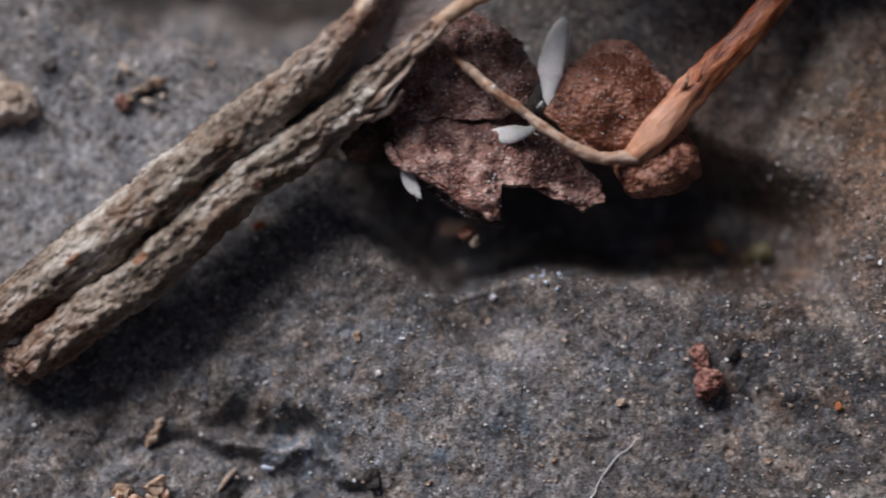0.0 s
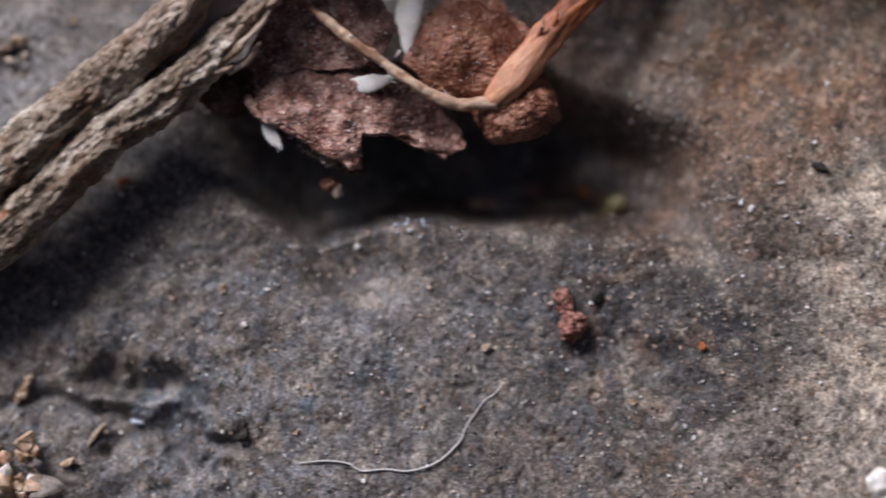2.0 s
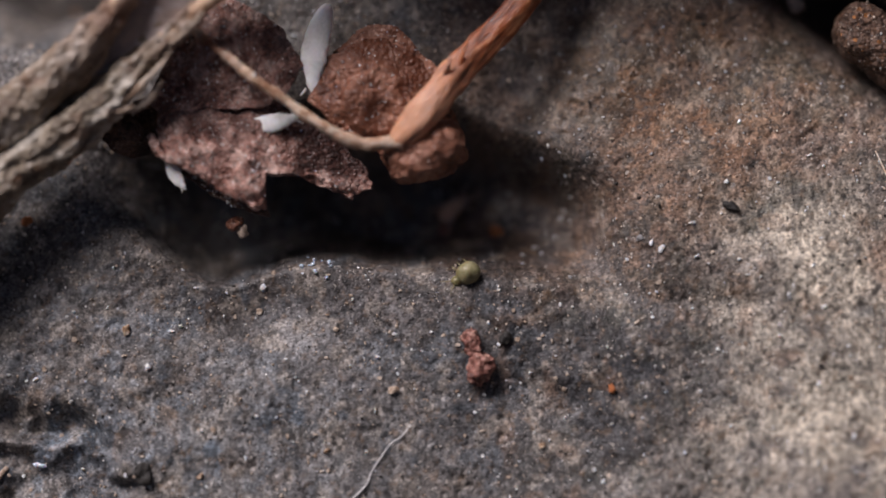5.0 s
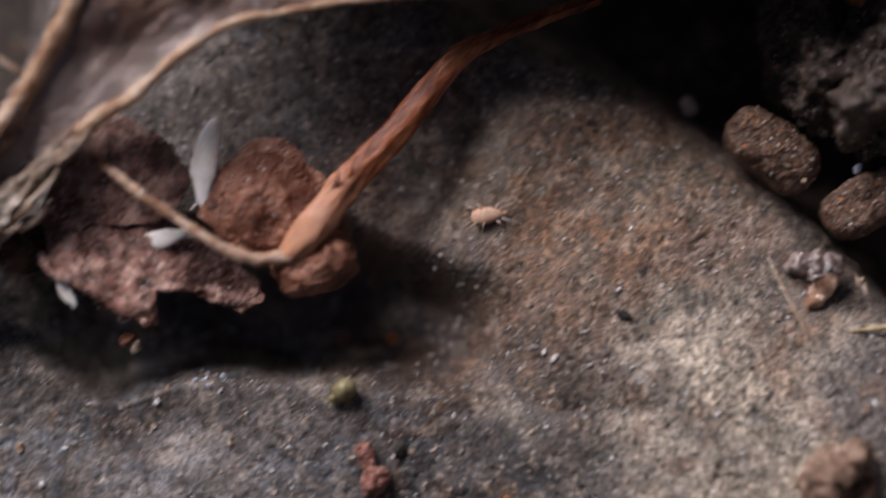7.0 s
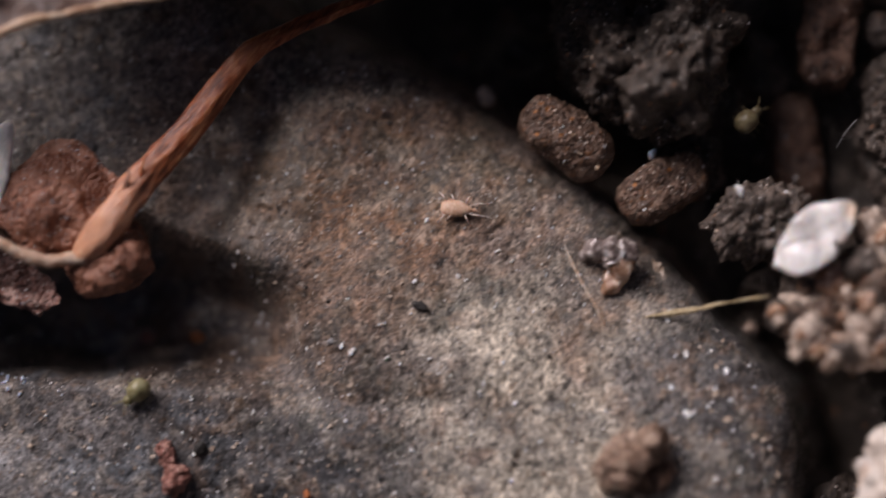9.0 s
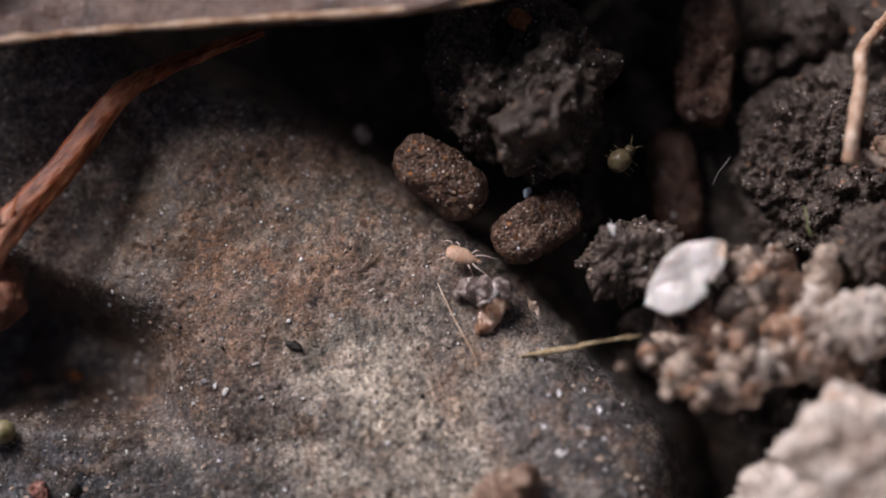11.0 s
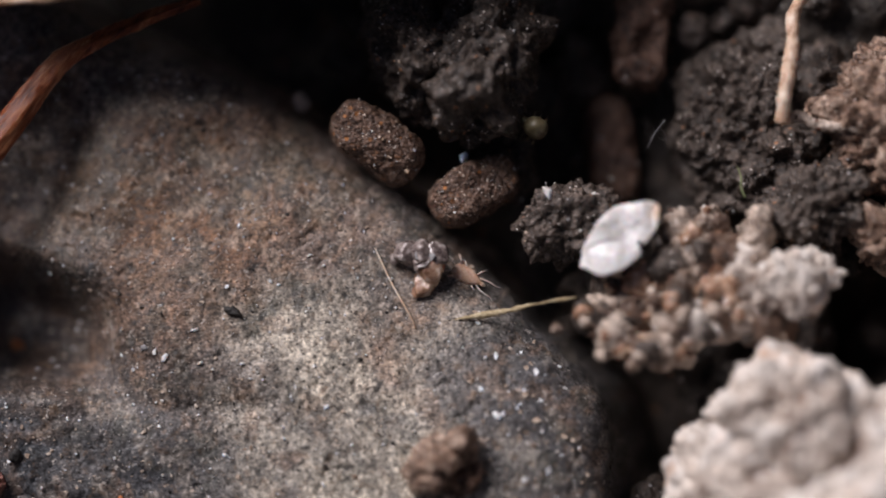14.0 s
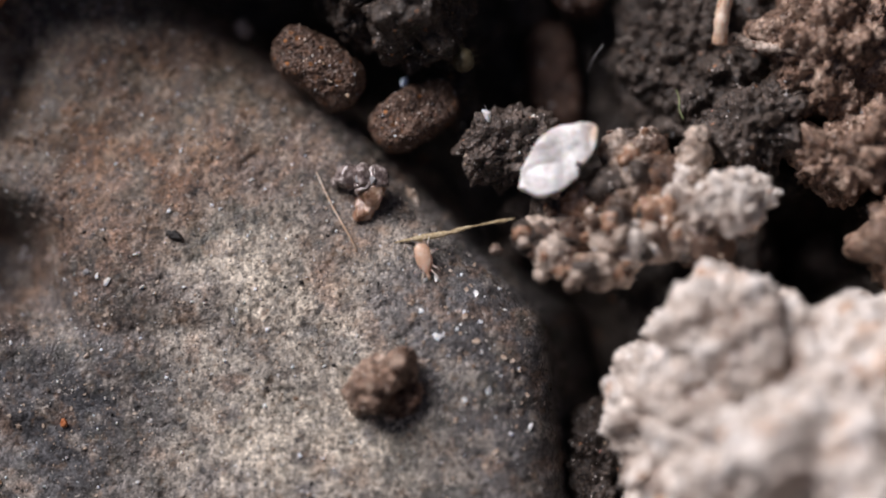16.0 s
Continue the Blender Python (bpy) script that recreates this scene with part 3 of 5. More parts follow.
DARK_BRACT = surface("dark_scale", [(0.025, 0.012, 0.008), (0.088, 0.045, 0.029), (0.21, 0.125, 0.085)], 0.4, [((0.45, 0.4, 0.36), 0.05, 0.04)], rough=0.5, bump=1.0, bump_size=0.06, sparkle=0.3, dusting=[((0.55, 0.48, 0.42), 0.06, 0.61, 0.8), ((0.015, 0.01, 0.008), 0.12, 0.58, 0.8)], cells=(0.06, 0.4))
CORK = surface("corky_brown", [(0.085, 0.027, 0.014), (0.255, 0.105, 0.062), (0.43, 0.235, 0.165)], 0.42, [((0.08, 0.03, 0.015), 0.10, 0.08)], rough=0.4, bump=0.9, bump_size=0.06, sparkle=0.2, fine=0.45, dusting=[((0.62, 0.50, 0.42), 0.06, 0.62, 0.7), ((0.05, 0.015, 0.008), 0.18, 0.60, 0.7)], age=(0.14, 0.045, 0.020), cells=(0.06, 0.16))
AMBER = surface("amber_stalk", [(0.10, 0.020, 0.006), (0.34, 0.095, 0.030), (0.60, 0.27, 0.125)], 0.24, rough=0.32, bump=1.0, bump_size=0.05, sss=0.3, sss_mm=0.12, fibre=(48, 7.0), fine=0.5, dusting=[((0.07, 0.02, 0.01), 0.12, 0.63, 0.8)], age=(0.80, 0.50, 0.33))
STRAW = surface("straw_stalk", [(0.36, 0.19, 0.11), (0.66, 0.47, 0.335), (0.80, 0.67, 0.55)], 0.25, rough=0.5, bump=0.5, bump_size=0.06, sss=0.25, sss_mm=0.1, age=(0.22, 0.08, 0.035))
WHITE = surface("white_cuticle", [(0.74, 0.75, 0.72), (0.85, 0.85, 0.83), (0.92, 0.92, 0.91)], 0.2, rough=0.5, bump=0.7, bump_size=0.05, sss=0.3, sss_mm=0.06)
PEACH = surface("peach_cuticle", [(0.56, 0.34, 0.22), (0.68, 0.46, 0.33), (0.80, 0.62, 0.50)], 0.16, rough=0.4, bump=0.3, bump_size=0.04, sss=0.35, sss_mm=0.05, specular=0.4)
LEG = surface("pale_limb", [(0.55, 0.42, 0.36), (0.68, 0.58, 0.52), (0.78, 0.70, 0.65)], 0.1, rough=0.35, bump=0, sss=0.3, sss_mm=0.03)
YELLOW = surface("olive_cuticle", [(0.15, 0.135, 0.055), (0.25, 0.225, 0.115), (0.36, 0.335, 0.20)], 0.14, rough=0.35, bump=0.3, bump_size=0.04, sss=0.3, sss_mm=0.05)
THREAD = surface("white_thread", [(0.55, 0.55, 0.55), (0.68, 0.68, 0.67), (0.8, 0.8, 0.8)], 0.2, rough=0.5, bump=0)
TAN = surface("tan_chip", [(0.22, 0.14, 0.09), (0.48, 0.38, 0.29), (0.66, 0.57, 0.48)], 0.4, rough=0.7, bump=0.9, bump_size=0.07)
RUST = surface("rust_crumb", [(0.11, 0.036, 0.026), (0.25, 0.105, 0.080), (0.46, 0.27, 0.215)], 0.2, rough=0.5, bump=0.9, bump_size=0.05, sparkle=0.3, cells=(0.06, 0.35))
ORANGE = surface("orange_bit", [(0.30, 0.08, 0.02), (0.48, 0.17, 0.06), (0.60, 0.28, 0.12)], 0.2, rough=0.55, bump=0.6, bump_size=0.05)
BLACK = surface("black_fleck", [(0.012, 0.01, 0.009), (0.02, 0.018, 0.016), (0.04, 0.035, 0.03)], 0.2, rough=0.6, bump=0.8, bump_size=0.05)
GLASSY = surface("clear_mineral", [(0.5, 0.5, 0.5), (0.65, 0.65, 0.66), (0.8, 0.8, 0.82)], 0.1, rough=0.08, bump=0, specular=0.9, transmission=0.5)
UMBER = surface("dull_brown_crust", [(0.055, 0.030, 0.020), (0.26, 0.165, 0.115), (0.52, 0.40, 0.31)], 0.26, [((0.5, 0.42, 0.34), 0.05, 0.05)], rough=0.42, bump=1.0, bump_size=0.06, sparkle=0.3, fine=0.45, dusting=[((0.03, 0.016, 0.01), 0.2, 0.585, 0.8)], cells=(0.07, 0.4))
DUSK = surface("dull_olive_cuticle", [(0.07, 0.056, 0.028), (0.12, 0.098, 0.052), (0.19, 0.16, 0.095)], 0.14, rough=0.35, bump=0.3, bump_size=0.04, sss=0.3, sss_mm=0.05)
DRY = surface("dry_splinter", [(0.22, 0.15, 0.07), (0.40, 0.31, 0.17), (0.56, 0.47, 0.30)], 0.2, rough=0.5, bump=0.8, bump_size=0.05)
MOSS = surface("green_fibre", [(0.07, 0.09, 0.03), (0.14, 0.17, 0.07), (0.22, 0.25, 0.12)], 0.2, rough=0.6, bump=0)
GOLD = surface("golden_grit", [(0.16, 0.085, 0.045), (0.47, 0.33, 0.215), (0.80, 0.69, 0.56)], 0.22, rough=0.35, bump=0.8, bump_size=0.06, sparkle=0.3, fine=0.4, sss=0.2, sss_mm=0.08)
ICE = surface("bluish_grain_and_glint", [(0.50, 0.60, 0.75), (0.66, 0.76, 0.90), (0.80, 0.88, 0.97)], 0.1, rough=0.12, bump=0, specular=0.9, sss=0.3, sss_mm=0.05)


def on_stone(x, y):
    return float(stone_height(np.array([x]), np.array([y]))[0])


# ---- ground and stone ----
def spaced(lo, hi, fine_step, reach):
    mid = list(np.arange(lo, hi + 1e-6, fine_step))
    out, s = [], fine_step
    while (out[-1] if out else 0) < reach:
        s *= 1.35
        out.append((out[-1] if out else 0) + s)
    return np.array([lo - d for d in reversed(out)] + mid + [hi + d for d in out])


def soil_height(x, y):
    q = np.stack([x, y, np.zeros_like(x)], -1).reshape(-1, 3)
    near = step(x, 7.0, 9.0) * step(24.0 - x, 0, 4) * step(12 - np.abs(y), 0, 4)
    rise = 0.9 * step(x, 12.0, 15.5)
    bumpy = 0.35 * layered(q / 1.4, 40, 3).reshape(x.shape) + 0.30 * (0.6 - np.clip(grains(q / 0.7, 41), 0, 1)).reshape(x.shape) + 0.10 * (0.5 - np.clip(grains(q / 0.22, 42), 0, 1)).reshape(x.shape)
    away = np.hypot(x - 4.0, y + 1.0)
    # unseen rise all round, added to block low sky light and deepen shadows
    shade_bank = 44.0 * step(away, 15.0, 52.0) * (1 - 0.95 * zone(x, y, -16.0, 44.0, 42.0, 34.0)) + 1.2 * step(away, 15, 40) * layered(q / 9.0, 44, 3).reshape(x.shape)
    pit = 2.2 * zone(x, y, 15.6, -0.6, 0.9, 0.8) + 1.2 * zone(x, y, 12.4, -2.0, 0.6, 1.6)
    return -1.75 + near * (bumpy + rise) - pit + shade_bank * (1 - 0.9 * step(away, 200, 900))


def build_ground():
    xs, ys = spaced(7.5, 17.5, 0.06, 40000.0), spaced(-5.0, 6.0, 0.06, 40000.0)
    x, y = np.meshgrid(xs, ys, indexing="ij")
    v = np.stack([x, y, soil_height(x, y)], -1).reshape(-1, 3)
    ob = made("ground", v, grid_faces(len(xs), len(ys)), SOIL, label="dark damp crumbly soil under the litter")
    tagged(ob, category="soil", kind="structure")


def build_stone():
    xs = np.concatenate([np.arange(-10.0, -6.6, 0.15), np.arange(-6.6, 12.3, 0.03), [12.45, 12.7, 13.0]])
    ys = np.concatenate([np.arange(-7.5, -5.0, 0.15), np.arange(-5.0, 4.7, 0.03), np.arange(4.75, 8.0, 0.15)])
    x, y = np.meshgrid(xs, ys, indexing="ij")
    z = stone_height(x, y)
    q = np.stack([x, y, z], -1).reshape(-1, 3)
    smooth = (0.35 + 0.65 * (1 - zone(x, y, 2.0, -0.9, 1.7, 0.6))).ravel()
    grit = 0.005 * (0.45 - np.clip(grains(q / 0.085, 51), 0, 1)) + 0.005 * layered(q / 0.06, 52, 2) - 0.028 * step(layered(q / 0.11, 53, 2), 0.66, 0.9)
    z = z + (grit * smooth).reshape(z.shape)
    top = np.stack([x, y, np.maximum(z, -4.5)], -1)
    rows, cols = x.shape
    idx = np.arange(rows * cols).reshape(rows, cols)
    rim = np.concatenate([idx[0, :], idx[1:, -1], idx[-1, -2::-1], idx[-2:0:-1, 0]])
    low = top.reshape(-1, 3)[rim].copy()
    low[:, 2] = -4.6
    n, m = rows * cols, len(rim)
    skirt = [[int(rim[k]), n + k, n + (k + 1) % m, int(rim[(k + 1) % m])] for k in range(m)]
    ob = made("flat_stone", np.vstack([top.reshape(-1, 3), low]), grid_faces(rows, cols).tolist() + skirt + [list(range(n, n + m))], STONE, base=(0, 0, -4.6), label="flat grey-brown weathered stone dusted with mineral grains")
    tagged(ob, category="stone")
    tone = np.ones((n + m, 4))
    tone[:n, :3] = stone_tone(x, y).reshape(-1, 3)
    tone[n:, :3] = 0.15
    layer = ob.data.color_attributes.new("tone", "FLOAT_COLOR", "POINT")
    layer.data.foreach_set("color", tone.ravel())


build_ground()
build_stone()


# ---- the dead leaf with its grooved stalk ----
UPPER = [(-6.4, -1.25, 0.46), (-5.84, -0.85, 0.52), (-5.09, -0.32, 0.64), (-4.19, 0.33, 0.78), (-3.42, 0.96, 0.88), (-2.59, 1.61, 0.98), (-1.82, 2.23, 1.12), (-1.06, 2.95, 1.4), (-0.43, 3.81, 1.7), (0.0, 4.5, 1.9), (0.45, 5.6, 2.1)]
LOWER = [(-5.6, -1.62, 0.5), (-4.87, -1.02, 0.6), (-4.09, -0.5, 0.69), (-3.33, 0.2, 0.78), (-2.55, 0.87, 0.86), (-1.71, 1.41, 0.96), (-1.1, 1.95, 1.02), (-0.45, 2.5, 1.27), (0.14, 2.98, 1.4), (0.68, 3.25, 1.5), (1.21, 3.68, 1.6), (1.98, 4.14, 1.63), (2.8, 4.28, 1.64), (3.7, 4.41, 1.54), (5.2, 4.46, 1.42), (7.2, 4.45, 1.4), (9.4, 4.43, 1.42), (10.5, 4.62, 1.43), (11.7, 5.22, 1.35), (12.6, 6.37, 1.2)]


def build_dead_leaf():
    leaf = thing("dead_leaf", (0, 0, 0), "curled brown dead leaf with grooved grey stalk on the stone", "leaf")
    aged(made("stalk_ridge", *tube(UPPER[:9], [0.30, 0.34, 0.37, 0.38, 0.36, 0.35, 0.31, 0.18, 0.08], 110, 64, 3, rough=0.048, rough_size=0.14, stretch=2.3, ridges=5, ridge=0.016), BARK, leaf, label="thick upper ridge of the bark-like stalk"), 110, [0.3, 0.1, 0, 0, 0, 0.05, 0.15, 0.4, 0.3])
    aged(made("stalk_ridge", *tube(LOWER[:9], [0.27, 0.32, 0.33, 0.34, 0.31, 0.30, 0.24, 0.13, 0.08], 100, 64, 9, rough=0.048, rough_size=0.13, stretch=2.3, ridges=6, ridge=0.016), BARK, leaf, label="thinner lower ridge of the bark-like stalk"), 100, [0.3, 0.1, 0, 0, 0, 0, 0, 0.2, 0.5])
    groove = [(0.5 * (a[0] + b[0]), 0.5 * (a[1] + b[1]), 0.5 * (a[2] + b[2]) - 0.34) for a, b in zip(UPPER[1:9], LOWER[0:8])]
    made("stalk_groove", *tube(groove, [0.22, 0.25, 0.25, 0.25, 0.27, 0.32, 0.36, 0.3], 40, 30, 15, rough=0.05, rough_size=0.3, stretch=2.0, flat=0.7), BARK, leaf, label="dark groove along the stalk")
    # blade: spans from the far margin to the near one
    far = smooth_path([(-2.2, 1.95, 1.05), (-1.4, 2.75, 1.3), (-0.75, 3.6, 1.65), (-0.2, 4.5, 1.95), (0.3, 5.6, 2.0), (1.6, 7.4, 1.4), (4.0, 9.0, 0.2), (7.5, 9.4, -0.6), (12.8, 7.9, 0.3)], 12)
    near = smooth_path([(-1.6, 1.5, 0.8), (-0.45, 2.5, 1.15), (0.68, 3.25, 1.5), (1.98, 4.14, 1.6), (2.8, 4.29, 1.6), (3.7, 4.42, 1.5), (5.2, 4.48, 1.4), (9.4, 4.44, 1.42), (12.4, 5.9, 1.3)], 12)
    u = np.linspace(0, 1, 60)
    top = far[:, None] * (1 - u)[None, :, None] + near[:, None] * u[None, :, None]
    wide = np.linalg.norm(far - near, axis=1)
    hollow = np.minimum(0.45 * wide, 0.9)
    q = top.reshape(-1, 3)
    top[:, :, 2] -= (hollow * (1 - step(np.arange(len(far)) / len(far), 0.45, 0.65)))[:, None] * (4 * u * (1 - u))[None] ** 0.8 * 0.03
    top[:, :, 2] += (0.10 * layered(q / 0.9, 60, 3)).reshape(top.shape[:2]) + (0.03 * layered(q / 0.2, 61, 2)).reshape(top.shape[:2])
    blade = made("blade", *slab(top, 0.09), BLADE, leaf, label="mottled leaf blade, pale near the stalk and brown beyond")
    pale = np.repeat(1 - step(np.arange(len(far)) / len(far), 0.22, 0.5), 60)
    band = np.tile(np.maximum(0.85 * step(u, 0.50, 0.9), 0.7 * step(1 - u, 0.70, 1.0)), len(far)) * np.maximum(pale, 0.12)
    mottle = step(layered(top.reshape(-1, 3) / 0.35, 63, 3), -0.6, 0.5)
    blade.data.attributes.new("age", "FLOAT", "POINT").data.foreach_set("value", np.tile(np.clip(band * (0.4 + 0.6 * mottle) + 0.30 * pale ** 3, 0, 1), 2).astype(np.float32))
    made("margin", *tube(UPPER[6:], [0.15, 0.15, 0.14, 0.13, 0.11], 16, 14, 21, rough=0.02, rough_size=0.3), MARGIN, leaf, label="pale rolled leaf margin")
    made("margin", *tube(LOWER[7:], [0.12, 0.10, 0.085, 0.07, 0.06, 0.05, 0.05, 0.05, 0.05, 0.05, 0.05, 0.05, 0.05], 16, 14, 23, rough=0.02, rough_size=0.3), MARGIN, leaf, label="pale rolled leaf margin")
    for k, (a, b) in enumerate((((-0.55, 2.55, 1.12), (-0.05, 3.0, 1.42)), ((-0.75, 2.2, 1.05), (-0.35, 2.62, 1.2)), ((-0.2, 2.62, 1.18), (0.25, 3.12, 1.5)), ((-1.05, 1.75, 1.12), (-0.62, 2.1, 1.22)), ((-0.95, 1.62, 1.0), (-0.5, 2.0, 1.1)), ((-0.85, 1.9, 1.2), (-0.3, 2.45, 1.32)), ((-1.2, 1.62, 1.05), (-0.85, 1.72, 1.08)), ((-0.62, 2.3, 1.25), (0.1, 2.85, 1.45)))):
        mid = tuple(0.5 * (p + q) + s for p, q, s in zip(a, b, (0.05, -0.04, 0.05)))
        made("torn_fibre", *tube([a, mid, b], [0.05, 0.045, 0.015], 10, 8, 40 + k, rough=0.015, rough_size=0.1, stretch=3.0), TAN, leaf, label="pale torn fibre of the stalk")
    made("stalk_end", *[(lambda s: (s[0] + np.array((-5.75, -1.6, 0.36)), s[1]))(lump((0.20, 0.27, 0.26), (0, 0, 40), 71, 5, 0.25, 0.6, 0.04, 0.12))][0], UMBER, leaf, label="broken tan-brown end of the stalk")


build_dead_leaf()


# ---- the brown husk and its stalks ----
def build_husk():
    husk = thing("seed_husk", (1.0, 1.2, 0.0), "broken red-brown husk with ragged flakes and two dry stalks", "husk")

    def at(v):
        return np.asarray(v) - np.array((1.0, 1.2, 0.0))

    def flake(name, outline, height, seed, material, label, ragged=0.05, thick=0.1, res=16, old=None):
        v, f = patch(outline, res, height, seed, ragged, thick)
        ob = made(name, at(v), f, material, husk, label=label)
        if old:
            shares = old(v[:, 0] + 0.12 * layered(v / 0.3, seed + 5, 3), v[:, 1] + 0.12 * layered(v / 0.3, seed + 6, 3))
            ob.data.attributes.new("age", "FLOAT", "POINT").data.foreach_set("value", np.clip(shares, 0, 1).astype(np.float32))

    wave = lambda x, y, s, a=0.05: a * layered(np.stack([x, y, np.zeros_like(x)], 1) / 0.35, s, 3) + 0.10 * a * layered(np.stack([x, y, np.zeros_like(x)], 1) / 0.08, s + 1, 2)
    flake("ragged_flake", [(-0.75, 1.38), (-0.62, 1.12), (-0.3, 0.92), (0.02, 0.74), (0.4, 0.5), (0.74, 0.33), (0.72, 0.52), (0.58, 0.68), (0.78, 0.78), (1.1, 0.78), (1.48, 0.77), (1.62, 0.62), (1.95, 0.48), (2.2, 0.6), (2.1, 0.9), (1.9, 1.2), (1.5, 1.6), (0.9, 1.95), (0.3, 2.1), (-0.4, 1.95)],
          lambda x, y: 0.62 + 0.22 * np.exp(-((x + 0.55) / 0.4) ** 2) + 0.10 * np.sin(2.6 * x + 0.4) - 0.22 * step(x, 1.2, 2.2) - 0.12 * step(y, 1.35, 1.95) - 0.18 * step(-y, -0.6, -0.3) + wave(x, y, 81, 0.075), 80, BRACT, "pinkish brown ragged lower flake, darker and glossy inside", 0.085, 0.13, 40, lambda x, y: 0.85 * step(x, 0.9, 1.5) * step(y, 0.62, 0.85) + 0.55 * step(y, 1.15, 1.45))
    flake("hook_flake", [(-0.35, 0.95), (0.0, 0.74), (0.4, 0.5), (0.7, 0.36), (0.80, 0.22), (0.68, 0.22), (0.4, 0.36), (0.1, 0.56), (-0.3, 0.82)], lambda x, y: 0.40 + 0.25 * (y - 0.4) + wave(x, y, 83, 0.05), 82, DARK_BRACT, "thick fibrous broken rim under the lower flake", 0.05, 0.16, 10)
    flake("dark_flake", [(-0.6, 2.2), (-0.25, 2.85), (0.25, 3.2), (0.75, 3.0), (1.15, 2.6), (1.3, 2.1), (0.9, 1.75), (0.1, 1.65), (-0.7, 1.8)], lambda x, y: 0.66 + 0.25 * np.exp(-((x - 0.25) ** 2 + (y - 2.5) ** 2) / 0.4) + wave(x, y, 85, 0.08), 84, BRACT, "dark reddish upper flake", 0.06, 0.1, 26, lambda x, y: 0.25 + 0.5 * step(x, 0.5, 1.2))
    flake("inner_flake", [(-1.35, 1.5), (-0.9, 1.95), (-0.2, 2.1), (0.6, 2.0), (1.3, 1.75), (1.6, 1.3), (1.3, 1.0), (0.4, 1.2), (-0.5, 1.3), (-1.1, 1.2)], lambda x, y: 0.25 + wave(x, y, 87, 0.10), 86, DARK_BRACT, "dark inner flake under the stalk", 0.06)
    flake("torn_corner", [(-1.45, 1.35), (-1.2, 1.62), (-0.85, 1.5), (-0.65, 1.3), (-0.8, 1.12), (-1.2, 1.12)], lambda x, y: 0.42 + 0.3 * (y - 1.3) + wave(x, y, 89, 0.10), 88, DARK_BRACT, "torn dark corner of the husk", 0.06, 0.1, 9)
    flake("round_flake", [(1.42, 1.72), (1.55, 2.25), (1.85, 2.52), (2.3, 2.62), (2.75, 2.42), (3.1, 2.02), (3.32, 1.6), (3.36, 1.2), (3.1, 0.92), (2.6, 0.94), (2.2, 1.15), (1.8, 1.4)], lambda x, y: 0.72 - 0.30 * ((x - 2.15) ** 2 + (y - 1.8) ** 2) + 0.10 * (1 - step(np.hypot(x - 2.3, (y - 1.75) * 1.1) + 0.1 * layered(np.stack([x, y, 0 * x], 1) / 0.3, 94, 2), 0.40, 0.52)) - 0.07 * (1 - step(np.hypot(x - 2.35, y - 1.55), 0.10, 0.24)) + wave(x, y, 91, 0.055), 90, CORK, "round corky brown flake with a raised middle", 0.075, 0.25, 40, lambda x, y: 0.9 * step(np.hypot(x - 2.2, y - 1.6), 0.62, 0.95) * step(y, 1.6, 2.1))
    flake("rim_flake", [(1.75, 2.45), (2.1, 2.75), (2.5, 2.78), (2.85, 2.5), (3.2, 2.1), (3.15, 1.9), (2.7, 2.2), (2.2, 2.45)], lambda x, y: 0.45 + wave(x, y, 93, 0.05), 92, CORK, "darker rim behind the round flake", 0.04, 0.15, 8)
    # the thick torn edge of the lower flake
    edge = np.array([(-0.74, 1.36), (-0.62, 1.13), (-0.3, 0.93), (0.02, 0.75), (0.4, 0.51), (0.72, 0.36), (0.72, 0.52), (0.59, 0.68), (0.78, 0.78), (1.1, 0.78), (1.48, 0.77), (1.63, 0.62), (1.95, 0.49)])
    high = 0.58 + 0.22 * np.exp(-((edge[:, 0] + 0.55) / 0.4) ** 2) + 0.10 * np.sin(2.6 * edge[:, 0] + 0.4) - 0.22 * step(edge[:, 0], 1.2, 2.2) - 0.18 * step(-edge[:, 1], -0.6, -0.3)
    made("torn_edge", *[(at(a), b) for a, b in [tube(np.column_stack([edge, high]), [0.05, 0.06, 0.055, 0.05, 0.055, 0.03, 0.03, 0.035, 0.03, 0.03, 0.03, 0.03, 0.02], 14, 12, 55, rough=0.03, rough_size=0.09, stretch=1.5)]][0], BRACT, husk, label="thick pinkish torn edge of the flake")
    rng = np.random.default_rng(77)  # pale dust caught on the husk
    small, small_faces = ball(1)
    specks = []
    for child in [o for o in husk.children if "flake" in o.name]:
        co = np.array([p.co[:] for p in child.data.vertices]) / MM
        for p in co[rng.choice(len(co) // 2, 140)]:
            specks.append((small * rng.uniform(0.6, 1.3, (len(small), 1)) * rng.uniform(0.5, 1.4, 3) * (0.003 + 0.016 * rng.random() ** 2) + p + np.array((0, 0, 0.002)), small_faces))
    made("dust", *joined(specks), QUARTZ, husk, label="pale mineral dust caught on the flakes", smooth=False)
    v, f = lump((0.60, 0.40, 0.36), (0, 0, 14), 95, 6, 0.14, 0.8, 0.04, 0.18, 0.010)
    made("knob", at(v + np.array((2.92, 1.06, 0.46))), f, CORK, husk, label="knobbly orange-brown joint of the stalks")
    v, f = tube([(-0.12, 2.72, 0.92), (0.0, 2.62, 1.02), (0.16, 2.47, 1.06), (0.42, 2.26, 1.06), (0.72, 2.01, 1.04), (1.21, 1.64, 0.94), (1.67, 1.33, 0.88), (2.12, 1.13, 0.80), (2.65, 1.14, 0.72)], [0.065, 0.072, 0.052, 0.062, 0.066, 0.07, 0.075, 0.085, 0.10], 20, 14, 97, rough=0.02, rough_size=0.12, stretch=2.0)
